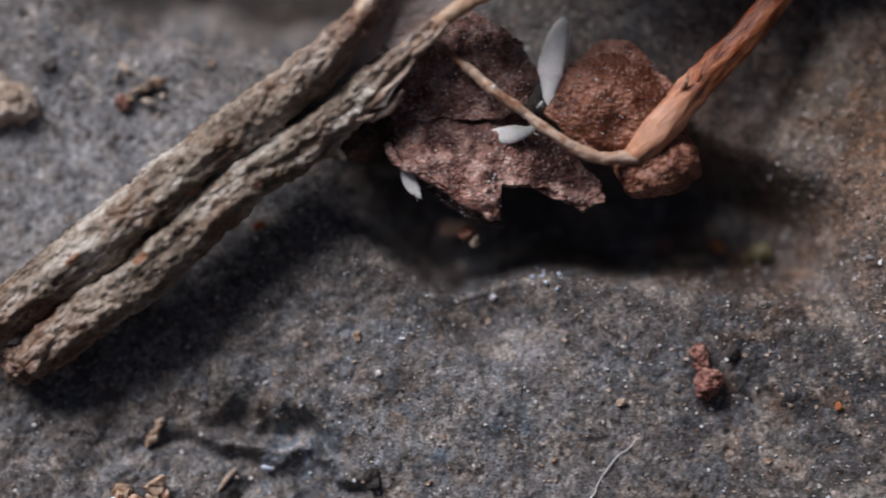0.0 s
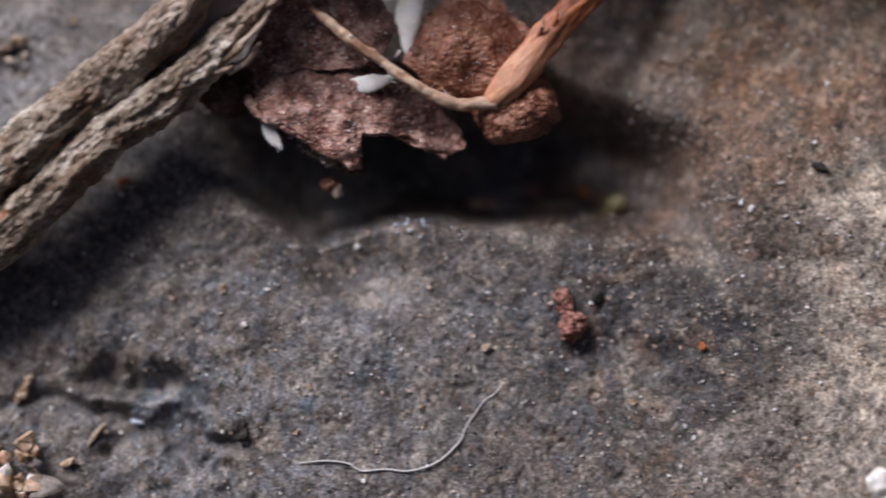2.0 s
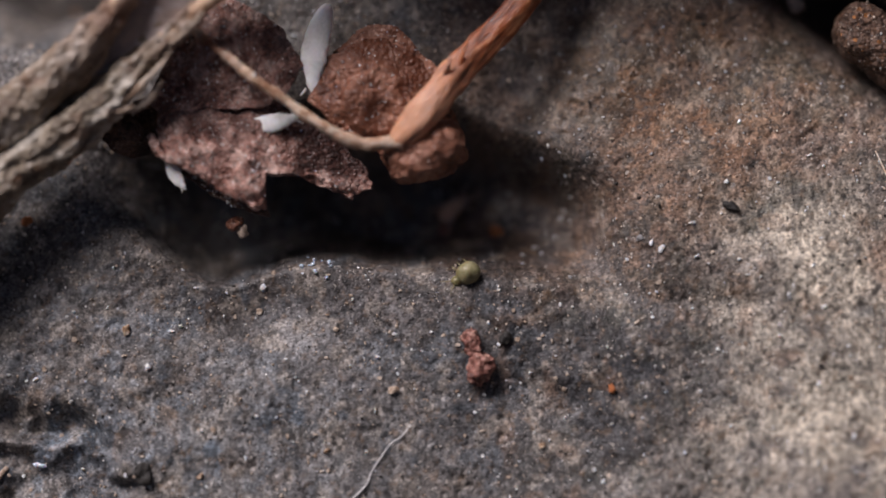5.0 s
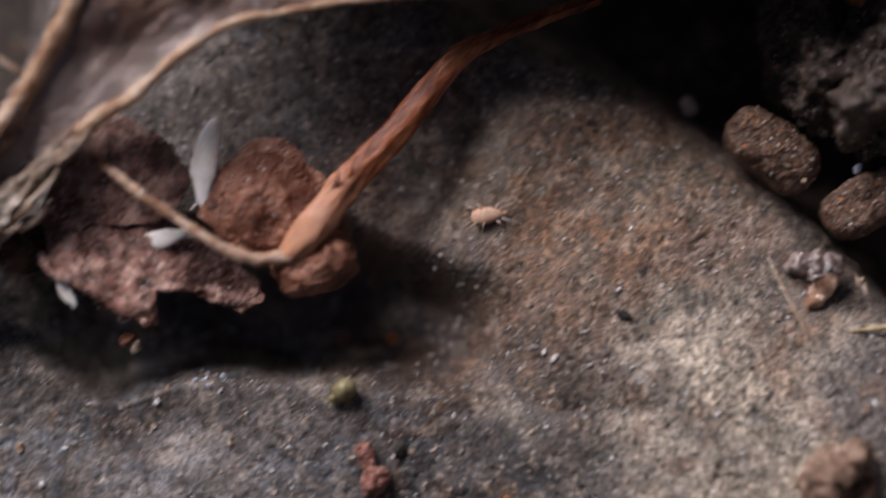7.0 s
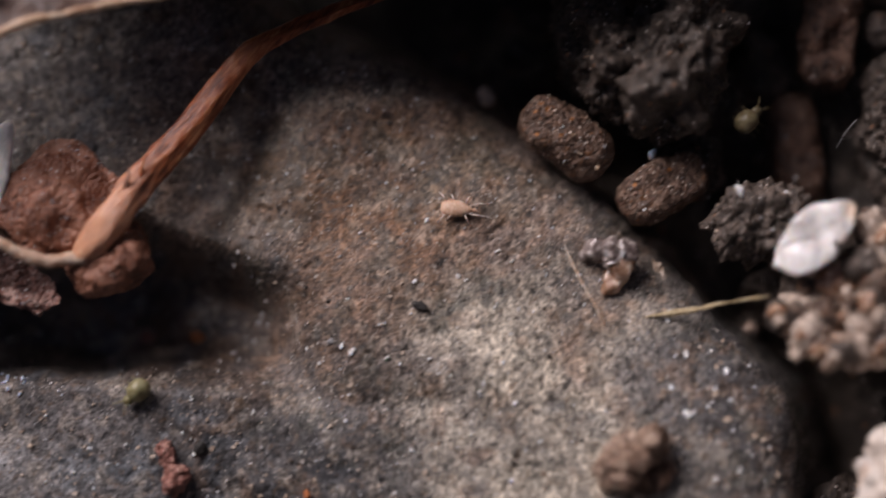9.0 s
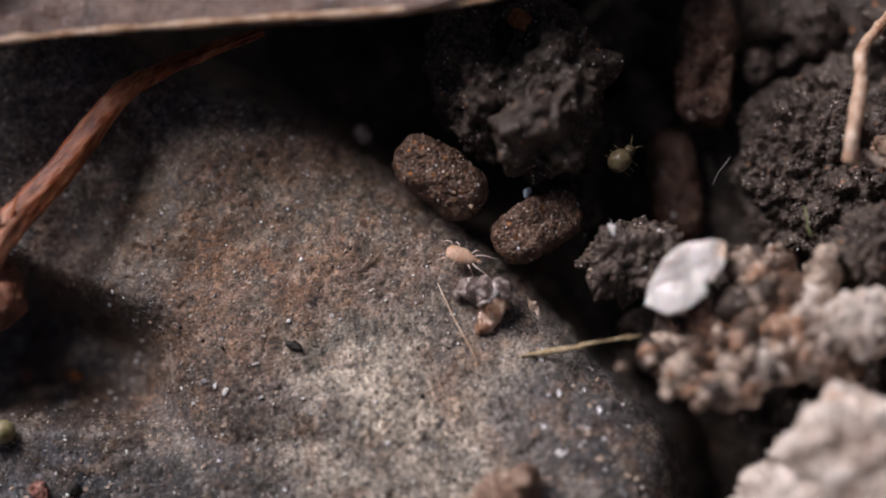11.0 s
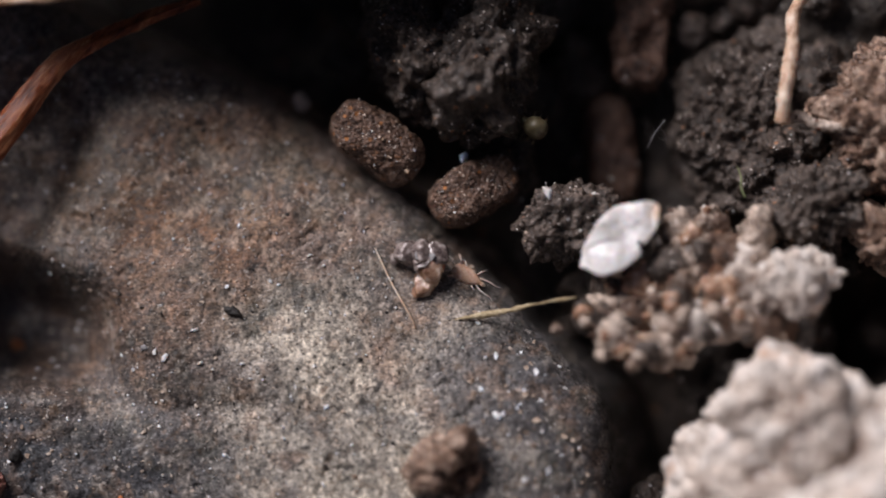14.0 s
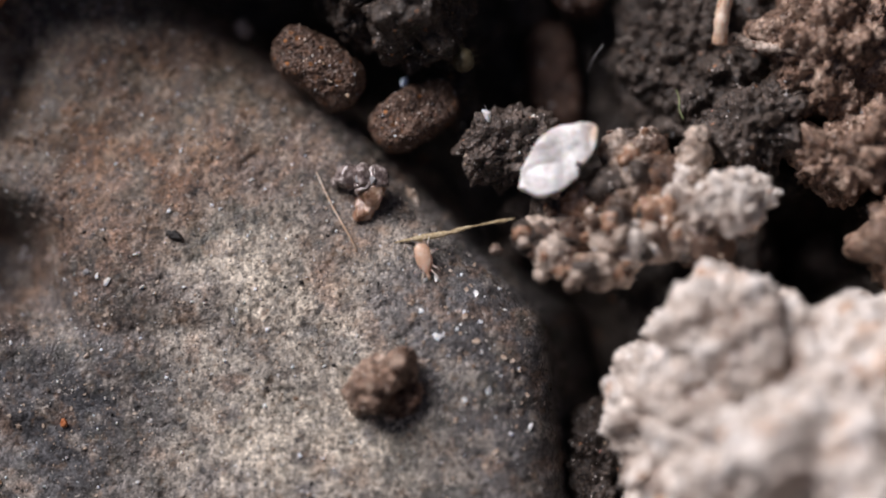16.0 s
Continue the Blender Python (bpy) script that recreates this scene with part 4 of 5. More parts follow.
    aged(made("thin_stalk", at(v), f, STRAW, husk, label="thin straw-coloured stalk, broken at its tip"), 20, [0.1, 0.3, 0.95, 0.4, 0.0, 0.0, 0.05, 0.25, 0.35, 0.3])
    v, f = tube([(2.40, 1.08, 0.62), (2.66, 1.22, 0.72), (3.05, 1.66, 0.78), (3.48, 2.16, 0.66), (3.97, 2.66, 0.56), (4.50, 3.29, 0.50), (4.98, 3.81, 0.45), (5.59, 4.10, 0.40), (6.21, 4.32, 0.36), (6.91, 4.53, 0.32)], [0.08, 0.19, 0.22, 0.21, 0.20, 0.18, 0.145, 0.11, 0.08, 0.06], 32, 20, 99, rough=0.032, rough_size=0.15, stretch=5.0, flat=0.7, ridges=5, ridge=0.012)
    aged(made("thick_stalk", at(v), f, AMBER, husk, label="flattened amber-brown translucent stalk"), 32, [0.6, 0.72, 0.68, 0.38, 0.10, 0.0, 0.0, 0.05, 0.0, 0.0, 0.0, 0.0])
    made("torn_fibre", *[(at(a), b) for a, b in [tube([(3.22, 1.98, 0.8), (3.3, 2.15, 0.9), (3.34, 2.34, 0.92)], [0.04, 0.03, 0.008], 8, 6, 5, rough=0.01, rough_size=0.1)]][0], CORK, husk)
    made("torn_fibre", *[(at(a), b) for a, b in [tube([(3.45, 2.15, 0.8), (3.52, 2.38, 0.86), (3.62, 2.55, 0.84)], [0.03, 0.02, 0.006], 8, 6, 6, rough=0.01, rough_size=0.1)]][0], AMBER, husk)
    v, f = shard((0.05, 0.035, 0.03), (0, 0, -40), 31, 12)
    made("white_speck", at(v + np.array((0.72, 2.03, 1.11))), f, WHITE, husk)
    v, f = lump((0.12, 0.10, 0.10), (0, 0, 0), 98, 3, 0.25)
    made("crumb", at(v + np.array((0.33, 0.2, 0.05))), f, CORK, husk)
    v, f = lump((0.08, 0.10, 0.07), (0, 0, 0), 99, 3, 0.25)
    made("crumb", at(v + np.array((0.42, 0.12, 0.05))), f, TAN, husk)


build_husk()


# ---- soil beyond the stone's edge ----
def clod(name, at_, size, turn, seed, material, label, category="soil clod", level=5, group="", studs=0, sharp=False, **how):
    if sharp:
        v, f = shard(size, turn, seed, how.get("points", 16))
    else:
        v, f = lump(size, turn, seed, level, **how)
    base = np.array((at_[0], at_[1], at_[2]))
    ob = made(name, v + base, f, material, base=base, label=label, smooth=not sharp)
    if studs:  # mineral grains set in the lump
        rng = np.random.default_rng(seed)
        up = np.where(v[:, 2] > 0.15 * v[:, 2].max())[0]
        for k in rng.choice(up, studs):
            r = rng.uniform(0.012, 0.030) * (1.8 if rng.random() < 0.10 else 1.0)
            s, sf = shard(rng.uniform(0.7, 1.2, 3) * r, tuple(rng.uniform(0, 180, 3)), seed * 7 + int(k), 9)
            made("mineral_grain", s + v[k], sf, (QUARTZ, TAN, GOLD, GLASSY, RUST, BEAD, GLASSY)[rng.integers(7)], ob, smooth=False)
    return tagged(ob, category=category, group=group)


def build_soil():
    crumbly = dict(wavy=0.28, wave=0.55, crumb=0.085, crumb_size=0.125, fine=0.045, studs=24)
    clod("soil_clod", (10.7, 3.40, 0.0), (0.78, 1.15, 0.85), (0, 0, -8), 101, CLOD, "large dark crumbly soil clod with orange flecks", level=6, **crumbly)
    clod("soil_clod", (9.75, 3.66, -0.12), (0.52, 1.0, 0.72), (0, 0, 6), 102, CLOD, "dark crumbly soil clod leaning on a larger one", level=6, **crumbly)
    pel = dict(wavy=0.10, wave=0.7, crumb=0.020, crumb_size=0.11, fine=0.010, box=0.32, studs=26)
    clod("soil_pellet", (9.18, 2.41, -0.06), (0.69, 0.39, 0.38), (0, 8, -39), 103, PELLET, "brown oval grainy pellet on the stone's edge", "pellet", 6, "brown pellets", **pel)
    clod("soil_pellet", (10.45, 1.66, -0.28), (0.62, 0.37, 0.36), (0, 12, 24), 104, PELLET, "brown oval grainy pellet beside the stone", "pellet", 6, "brown pellets", **pel)
    clod("soil_pellet", (12.40, 2.22, -1.45), (0.36, 0.80, 0.36), (0, 0, 2), 105, DARK_BRACT, "dark brown upright pellet deep in a gap", "pellet", 5, "brown pellets", wavy=0.06, crumb=0.05, crumb_size=0.10, fine=0.02, box=0.3, studs=10)
    clod("soil_clod", (11.62, 1.05, -0.05), (0.68, 0.50, 0.50), (0, 0, -8), 106, CLOD, "dark crumbly soil clod beside a quartz grain", level=6, **crumbly)
    clod("soil_clod", (10.9, 2.0, -0.75), (0.4, 0.45, 0.4), (0, 0, 0), 107, CLOD, "small dark soil clod behind the pellets", **crumbly)
    clod("bark_chip", (12.95, 3.88, -0.8), (0.36, 0.95, 0.30), (0, 10, -8), 108, DARK_BRACT, "reddish brown bark chip in the soil", "bark chip", 5, wavy=0.15, crumb=0.05, crumb_size=0.2, box=0.4)
    clod("soil_clod", (14.5, 2.25, -1.0), (1.25, 1.35, 0.75), (0, 0, 20), 109, CLOD, "broad grey-brown crumbly soil clod", level=7, wavy=0.22, wave=0.42, crumb=0.075, crumb_size=0.11, fine=0.04, studs=24)
    clod("soil_clod", (16.2, 2.0, -0.1), (0.95, 1.0, 0.8), (0, 0, -15), 110, UMBER, "brown-grey granular soil clod", level=6, wavy=0.28, wave=0.5, crumb=0.11, crumb_size=0.16, fine=0.05, studs=18)
    clod("soil_clod", (16.45, 0.55, 0.15), (1.0, 0.50, 0.6), (0, 0, 12), 111, UMBER, "layered brown-grey soil clod", level=6, wavy=0.28, wave=0.5, crumb=0.11, crumb_size=0.16, fine=0.05, studs=18)
    clod("soil_clod", (17.15, -0.75, 0.3), (0.90, 0.75, 0.8), (0, 0, 0), 112, UMBER, "brown-grey soil clod beside a deep hole", level=5, wavy=0.28, wave=0.5, crumb=0.11, crumb_size=0.16, fine=0.05, studs=18)
    clod("soil_clod", (15.0, 0.95, 0.1), (0.75, 0.5, 0.5), (0, 0, 25), 113, CLOD, "dark brown soil clod with shiny grains", level=6, wavy=0.28, wave=0.5, crumb=0.11, crumb_size=0.16, fine=0.05, studs=18)
    clod("soil_clod", (14.45, -0.1, 0.65), (0.75, 0.42, 0.45), (0, 0, 10), 114, PALE_CLOD, "pale grey-pink soil clod", level=6, wavy=0.28, wave=0.5, crumb=0.11, crumb_size=0.16, fine=0.05, studs=18)
    clod("soil_clod", (16.0, -4.15, 0.55), (3.1, 2.5, 1.75), (0, 0, -24), 115, PALE_CLOD, "large pale beige crumbly soil clod", level=7, wavy=0.17, wave=0.34, crumb=0.16, crumb_size=0.30, fine=0.05, studs=30)
    clod("soil_clod", (12.7, -3.6, -1.15), (0.6, 1.1, 0.5), (0, 0, 8), 116, CLOD, "grey-brown soil clod against the stone", level=6, **crumbly)
    clod("soil_clod", (13.65, -3.0, 0.55), (0.95, 1.15, 0.85), (0, 0, 20), 117, PALE_CLOD, "smaller pale crumbly clod against the large one", level=6, wavy=0.28, wave=0.5, crumb=0.12, crumb_size=0.2, fine=0.05, studs=12)
    clod("soil_clod", (14.35, -1.95, 0.85), (0.95, 0.95, 0.85), (0, 0, 10), 118, PALE_CLOD, "pale beige corner clod resting on the large one", level=6, wavy=0.22, wave=0.5, crumb=0.10, crumb_size=0.2, fine=0.04, studs=16)
    # the cluster of tan granules round the quartz grain
    rng = np.random.default_rng(5)
    spots = [(12.15, -0.55, 0.72, 0.24), (12.45, -0.78, 0.8, 0.26), (12.75, -0.85, 0.82, 0.22), (11.85, -0.35, 0.62, 0.24), (12.05, -0.15, 0.45, 0.26), (12.5, -0.3, 0.55, 0.30), (12.9, -0.35, 0.7, 0.30), (13.3, -0.5, 0.75, 0.32), (13.15, -0.05, 0.65, 0.3), (13.55, -0.2, 0.75, 0.28), (13.75, -0.55, 0.7, 0.3), (12.95, 0.3, 0.6, 0.28), (13.35, 0.42, 0.65, 0.26), (13.7, 0.45, 0.65, 0.3), (13.15, 0.75, 0.5, 0.26), (13.95, 0.15, 0.65, 0.32), (14.1, 0.6, 0.5, 0.34), (12.55, 0.12, 0.45, 0.3), (13.5, 0.85, 0.45, 0.24), (12.2, 0.1, 0.3, 0.3), (13.0, -0.75, 0.5, 0.3), (14.15, -0.5, 0.5, 0.4), (12.7, -0.55, 0.4, 0.4), (13.4, 0.1, 0.35, 0.5), (12.3, -0.25, 0.15, 0.45)]
    for k, (x, y, z, r) in enumerate(spots):
        e = rng.uniform(0.8, 1.25, 3) * r
        clod("soil_granule", (x, y, z - 0.1), e, tuple(rng.uniform(0, 90, 3)), 200 + k, (BEAD, CRYSTAL, BEAD, CLOD, BEAD, PELLET, BEAD, PALE_CLOD)[k % 8], "tan-brown rounded soil granule in a cluster", "granule", 4, "granules round the quartz grain", wavy=0.15, wave=0.8, crumb=0.05, crumb_size=0.12, fine=0.02, facets=11 if k % 3 == 1 else 0, studs=5)
    small = [BEAD, CRYSTAL, CLOD, BEAD, PELLET, PELLET, CRYSTAL, CRYSTAL, BEAD, CLOD]
    for k in range(90):  # smaller granules packed on and between the others
        x0, y0, z0, r0 = spots[rng.integers(len(spots) - 6)]
        d = rng.normal(size=3)
        d[2] = abs(d[2]) * 0.8
        d /= np.linalg.norm(d)
        r = rng.uniform(0.06, 0.16)
        x, y, z = np.array((x0, y0, z0 - 0.1)) + d * r0 * 1.02
        clod("soil_granule", (x - (0.25 if k % 5 == 0 else 0.0), y, z), rng.uniform(0.7, 1.3, 3) * r, tuple(rng.uniform(0, 90, 3)), 700 + k, small[k % 10], "small glossy brown soil granule in a cluster", "granule", 3, "granules round the quartz grain", wavy=0.2, wave=0.8, crumb=0.03, crumb_size=0.1, fine=0.02, facets=9 if k % 2 else 0)
    # the large quartz grain: a thick broken plate, stained along one edge
    plate = [(11.74, 0.36), (11.88, 0.74), (12.22, 1.08), (12.52, 1.13), (12.84, 1.10), (12.82, 0.80), (12.66, 0.60), (12.52, 0.62), (12.55, 0.42), (12.10, 0.23)]
    v, f = patch(plate, 18, lambda x, y: 0.74 - 0.10 * (y - 0.7) + 0.14 * (x - 12.2) - 0.10 * np.maximum(0, (12.0 - x) / 0.3) ** 2 + 0.07 * np.abs(layered(np.stack([x, y, 0 * x], 1) / 0.42, 3, 2)), 4, 0.022, 0.55)
    base = np.array((12.27, 0.76, 0.40))
    ob = tagged(made("quartz_grain", v + np.array((0, 0, 0.06)), f, QUARTZ, base=base, label="milky white angular quartz grain on dark soil"), category="mineral grain")
    stain = 0.75 * step(v[:, 0] - 0.25 * v[:, 1], 12.42, 12.62) * step(layered(v / 0.2, 6, 2), -0.5, 0.4)
    ob.data.attributes.new("age", "FLOAT", "POINT").data.foreach_set("value", stain.astype(np.float32))
    clod("quartz_grain", (11.44, 1.47, 0.36), (0.09, 0.12, 0.06), (0, 0, 20), 121, QUARTZ, "tiny white mineral grain on a soil clod", "mineral grain", sharp=True)
    clod("quartz_grain", (10.33, 2.13, -0.16), (0.06, 0.11, 0.04), (0, 0, -20), 122, ICE, "small bluish white grain between two pellets", "mineral grain", sharp=True)
    clod("quartz_grain", (10.25, 2.78, 0.36), (0.06, 0.07, 0.06), (0, 0, 0), 123, TAN, "tiny cream grain on the dark clod", "mineral grain", 3, wavy=0.15, fine=0.0)
    clod("orange_chip", (10.42, 4.42, 0.2), (0.17, 0.13, 0.10), (0, 0, -30), 124, ORANGE, "orange chip on the dark soil clod", "chip", 3, wavy=0.2, fine=0.0, box=0.3)
    clod("pale_chip", (8.12, 3.2, -0.75), (0.10, 0.14, 0.08), (0, 0, 25), 125, BEAD, "small pale chip at the stone's dark edge", "chip", 3, wavy=0.2, fine=0.0, box=0.3)
    # crumbs that fill the gaps
    for k in range(70):
        x, y = rng.uniform(9.5, 17.5), rng.uniform(-4.5, 5.5)
        d, _ = line_distance(np.array([x]), np.array([y]), STONE_EDGE)
        if d[0] > -0.3:
            continue
        r = rng.uniform(0.18, 0.5)
        z = float(soil_height(np.array([x]), np.array([y]))[0])
        clod("soil_crumb", (x, y, z + 0.3 * r), rng.uniform(0.75, 1.3, 3) * r, tuple(rng.uniform(0, 180, 3)), 300 + k, CLOD, "dark crumb of soil in a gap", "soil crumb", 4, "soil crumbs", wavy=0.25, crumb=0.09, crumb_size=0.16)


build_soil()


# ---- roots, hairs and splinters ----
def strand(name, points, radii, material, label, category, sides=8, steps=10, **how):
    v, f = tube(points, radii, sides, steps, **how)
    base = np.array(points[0], float)
    return tagged(made(name, v, f, material, base=base, label=label), category=category)


def build_strands():
    strand("pale_root", [(14.62, 2.08, 0.62), (14.68, 2.4, 0.68), (14.78, 2.8, 0.66), (14.88, 3.2, 0.6), (14.95, 3.6, 0.5), (15.2, 3.9, 0.35), (15.6, 4.3, 0.2)], [0.10, 0.11, 0.095, 0.09, 0.085, 0.08, 0.07], STRAW, "pale cream root tip among the soil clods", "root", 14, 10, rough=0.02, rough_size=0.15)
    strand("brown_root", [(14.62, 2.12, 0.45), (14.85, 2.18, 0.42), (15.1, 2.05, 0.45), (15.4, 1.98, 0.5), (15.7, 1.9, 0.5)], [0.06, 0.09, 0.07, 0.06, 0.05], BEAD, "short brown side root among the clods", "root", 12, 8, rough=0.03, rough_size=0.12)
    strand("wood_splinter", [(10.0, -0.13, on_stone(10.0, -0.13) + 0.02), (10.4, -0.10, 0.12), (10.8, -0.08, 0.22), (11.1, -0.04, 0.34), (11.68, -0.01, 0.50)], [0.010, 0.045, 0.030, 0.022, 0.016], DRY, "yellow-brown splinter stuck in the granules", "splinter", 8, 8, rough=0.012, rough_size=0.1, flat=0.7)
    strand("fine_hair", [(x, y, on_stone(x, y) + h) for x, y, h in ((9.03, 0.95, 0.02), (9.08, 0.82, 0.05), (9.22, 0.45, 0.09), (9.38, 0.1, 0.10), (9.46, -0.08, 0.06), (9.5, -0.2, 0.01))], [0.008, 0.013, 0.015, 0.015, 0.014, 0.012], STRAW, "fine pale hair bent over the stone", "hair", 6, 8)
    z = lambda x, y: on_stone(x, y) + 0.025
    pts = [(-0.16, -3.62), (0.2, -3.60), (0.49, -3.64), (0.6, -3.71), (0.72, -3.75), (1.0, -3.73), (1.33, -3.76), (1.71, -3.65), (2.02, -3.38), (2.1, -3.2), (2.26, -2.97), (2.38, -2.82), (2.5, -2.75), (2.64, -2.59)]
    strand("white_thread", [(x, y, z(x, y)) for x, y in pts], [0.009, 0.011, 0.015, 0.013, 0.015, 0.012, 0.013, 0.014, 0.013, 0.010, 0.009, 0.008, 0.009, 0.007], THREAD, "curved white fungal thread lying on the stone", "thread", 6, 6)
    strand("green_fibre", [(14.02, 1.62, 0.1), (14.04, 1.45, 0.25), (14.02, 1.3, 0.34), (14.06, 1.15, 0.36)], [0.010, 0.012, 0.012, 0.014], MOSS, "thin grey-green fibre among the clods", "fibre", 6, 6, rough=0.004, rough_size=0.05)
    strand("fine_hair", [(12.85, 2.05, -0.3), (12.95, 2.2, -0.1), (13.1, 2.35, 0.05)], [0.003, 0.004, 0.003], THREAD, "fine white hair in the dark gap", "hair", 5, 6)
    strand("straw_splinter", [(-3.08, -3.32, z(-3.08, -3.32)), (-2.97, -3.16, z(-2.97, -3.16) + 0.02), (-2.85, -3.0, z(-2.85, -3.0))], [0.02, 0.045, 0.03], TAN, "short tan splinter on the stone", "splinter", 8, 6, rough=0.01, rough_size=0.1, flat=0.6)
    strand("leaf_hair", [(-0.75, 3.6, 1.75), (-1.3, 4.0, 1.8), (-1.9, 4.6, 1.7)], [0.03, 0.025, 0.02], STRAW, "pale thread beside the leaf stalk", "thread", 6, 6)


build_strands()


# ---- loose bits on the stone ----
def bit(name, x, y, size, turn, seed, material, label, category, lift=0.35, level=4, **how):
    how = {**dict(wavy=0.22, wave=0.8, fine=0.008), **how}
    return clod(name, (x, y, on_stone(x, y) + lift * size[2]), size, turn, seed, material, label, category, level, **how)


def cluster(name, x, y, lift, label, category, grains_of, extra=(), swell=1.0):
    """A crumb of several grains grown together: each (place, half sizes, turn, material, points) is a part."""
    base = np.array((x, y, on_stone(x, y) + lift))
    whole = thing(name, base, label, category)
    for k, (at_, size, turn, material, points) in enumerate(grains_of):
        v, f = shard(np.array(size) * swell, turn, 37 * k + int(abs(x) * 100), points)
        made("grain", v + np.array(at_), f, material, whole, smooth=False)
    for at_, size, turn, seed, material, how in extra:
        v, f = lump(size, turn, seed, 5, **how)
        made("crust", v + np.array(at_), f, material, whole)
    return whole


def build_bits():
    # the glassy crumb that the mite climbs
    cluster("crystal_crumb", 9.68, 0.62, 0.10, "shiny smoky and amber crystalline crumb on the stone", "crumb", [
        ((-0.20, 0.22, 0.08), (0.20, 0.15, 0.16), (10, 0, 20), SMOKY, 26), ((0.02, 0.20, 0.12), (0.20, 0.17, 0.17), (0, 20, 50), SMOKY, 28), ((0.20, 0.16, 0.10), (0.16, 0.17, 0.16), (30, 0, 10), SMOKY, 26),
        ((-0.02, 0.06, 0.10), (0.16, 0.14, 0.15), (60, 0, 40), SMOKY, 22), ((0.12, -0.04, 0.08), (0.17, 0.22, 0.15), (0, 0, -28), CRYSTAL, 24),
        ((0.02, -0.20, 0.03), (0.16, 0.20, 0.12), (0, 10, -35), CRYSTAL, 22), ((-0.06, -0.32, 0.00), (0.12, 0.11, 0.09), (0, 0, 20), CRYSTAL, 20), ((-0.36, 0.16, 0.03), (0.09, 0.08, 0.08), (0, 0, 20), SMOKY, 16), ((-0.06, 0.14, 0.24), (0.07, 0.05, 0.05), (0, 0, 70), GLASSY, 12), ((0.12, 0.10, 0.25), (0.06, 0.05, 0.04), (0, 0, 10), GLASSY, 12)], swell=1.2)
    # a golden heap of glassy grit
    rng = np.random.default_rng(91)
    heap = []
    for k in range(34):
        u, w = rng.uniform(-1, 1, 2)
        z = 0.34 * (1 - 0.55 * (u * u + w * w)) * rng.uniform(0.35, 1.0)
        r = rng.uniform(0.09, 0.19)
        heap.append(((0.50 * u - 0.06, 0.36 * w, z - 0.05), rng.uniform(0.7, 1.3, 3) * r, tuple(rng.uniform(0, 180, 3)), (GOLD, STRAW, GOLD, CRYSTAL, QUARTZ, GOLD, STRAW, TAN, PEBBLE)[k % 9], 13))
    heap += [((0.72, 0.10, 0.02), (0.20, 0.06, 0.06), (0, -8, 15), GOLD, 12), ((0.40, -0.28, 0.12), (0.30, 0.22, 0.18), (0, 0, 30), PEBBLE, 18), ((-0.55, -0.10, 0.10), (0.10, 0.28, 0.10), (0, 0, -12), STRAW, 13), ((-0.46, 0.16, 0.18), (0.11, 0.09, 0.09), (0, 0, 0), QUARTZ, 18), ((0.12, 0.42, 0.14), (0.16, 0.10, 0.10), (0, 0, 20), GOLD, 14)]
    cluster("grit_heap", -4.0, -3.62, 0.06, "golden-brown heap of glassy grit on the stone", "grit", heap)
    # the small tan litter beyond the stalk
    cluster("grit_heap", -4.15, 2.22, 0.03, "small tan heap of grit on the stone", "grit", [
        ((-0.05, 0.0, 0.05), (0.22, 0.09, 0.09), (0, 0, 30), TAN, 14), ((0.18, 0.12, 0.05), (0.14, 0.09, 0.08), (0, 0, 10), GOLD, 12), ((-0.22, -0.12, 0.03), (0.10, 0.08, 0.07), (0, 0, 0), GOLD, 12), ((0.06, -0.16, 0.03), (0.13, 0.06, 0.05), (0, 0, -10), TAN, 12), ((-0.36, 0.18, 0.03), (0.12, 0.08, 0.07), (0, 0, 60), PEBBLE, 12), ((-0.30, 0.36, 0.03), (0.16, 0.07, 0.06), (0, 0, -40), TAN, 12), ((0.28, -0.08, 0.02), (0.07, 0.06, 0.05), (0, 0, 0), TAN, 10)])
    # the crusty brown lump near the stone's corner
    cluster("brown_lump", 9.75, -2.12, 0.16, "crusty brown lump with pale grains on the stone", "lump", [
        ((-0.36, -0.22, 0.02), (0.13, 0.10, 0.11), (0, 0, 30), TAN, 14), ((-0.42, 0.02, 0.0), (0.12, 0.10, 0.10), (0, 0, 0), BEAD, 14), ((0.02, -0.38, -0.04), (0.10, 0.08, 0.08), (0, 0, 50), BEAD, 12), ((-0.16, 0.24, 0.08), (0.12, 0.09, 0.10), (0, 0, 20), TAN, 12)],
        # the last, dark crust stands in for the lump's shaded lower-right side
        [((-0.14, 0.04, 0.10), (0.40, 0.28, 0.30), (0, 0, 48), 140, UMBER, dict(wavy=0.30, wave=0.7, crumb=0.07, crumb_size=0.16)), ((0.26, 0.26, 0.10), (0.17, 0.26, 0.32), (0, 0, -15), 141, UMBER, dict(wavy=0.25, wave=0.7, crumb=0.05, crumb_size=0.14)), ((0.20, -0.12, -0.02), (0.30, 0.26, 0.16), (0, 0, 10), 142, DARK_BRACT, dict(wavy=0.3, wave=0.6, crumb=0.08, crumb_size=0.14))])
    bit("pale_husk", 10.30, 0.55, (0.055, 0.20, 0.03), (0, 0, 28), 154, TAN, "pale empty skin lying on the stone", "husk", wavy=0.35, wave=0.5)
    bit("tan_splinter", -3.95, -2.5, (0.07, 0.22, 0.04), (0, 0, -28), 158, GOLD, "thin orange-tan flake on the stone", "flake", wavy=0.3, wave=0.5)
    bit("black_chip", -0.95, -3.15, (0.10, 0.15, 0.06), (0, 0, 4), 159, BLACK, "small black square chip on the stone", "chip", box=0.6)
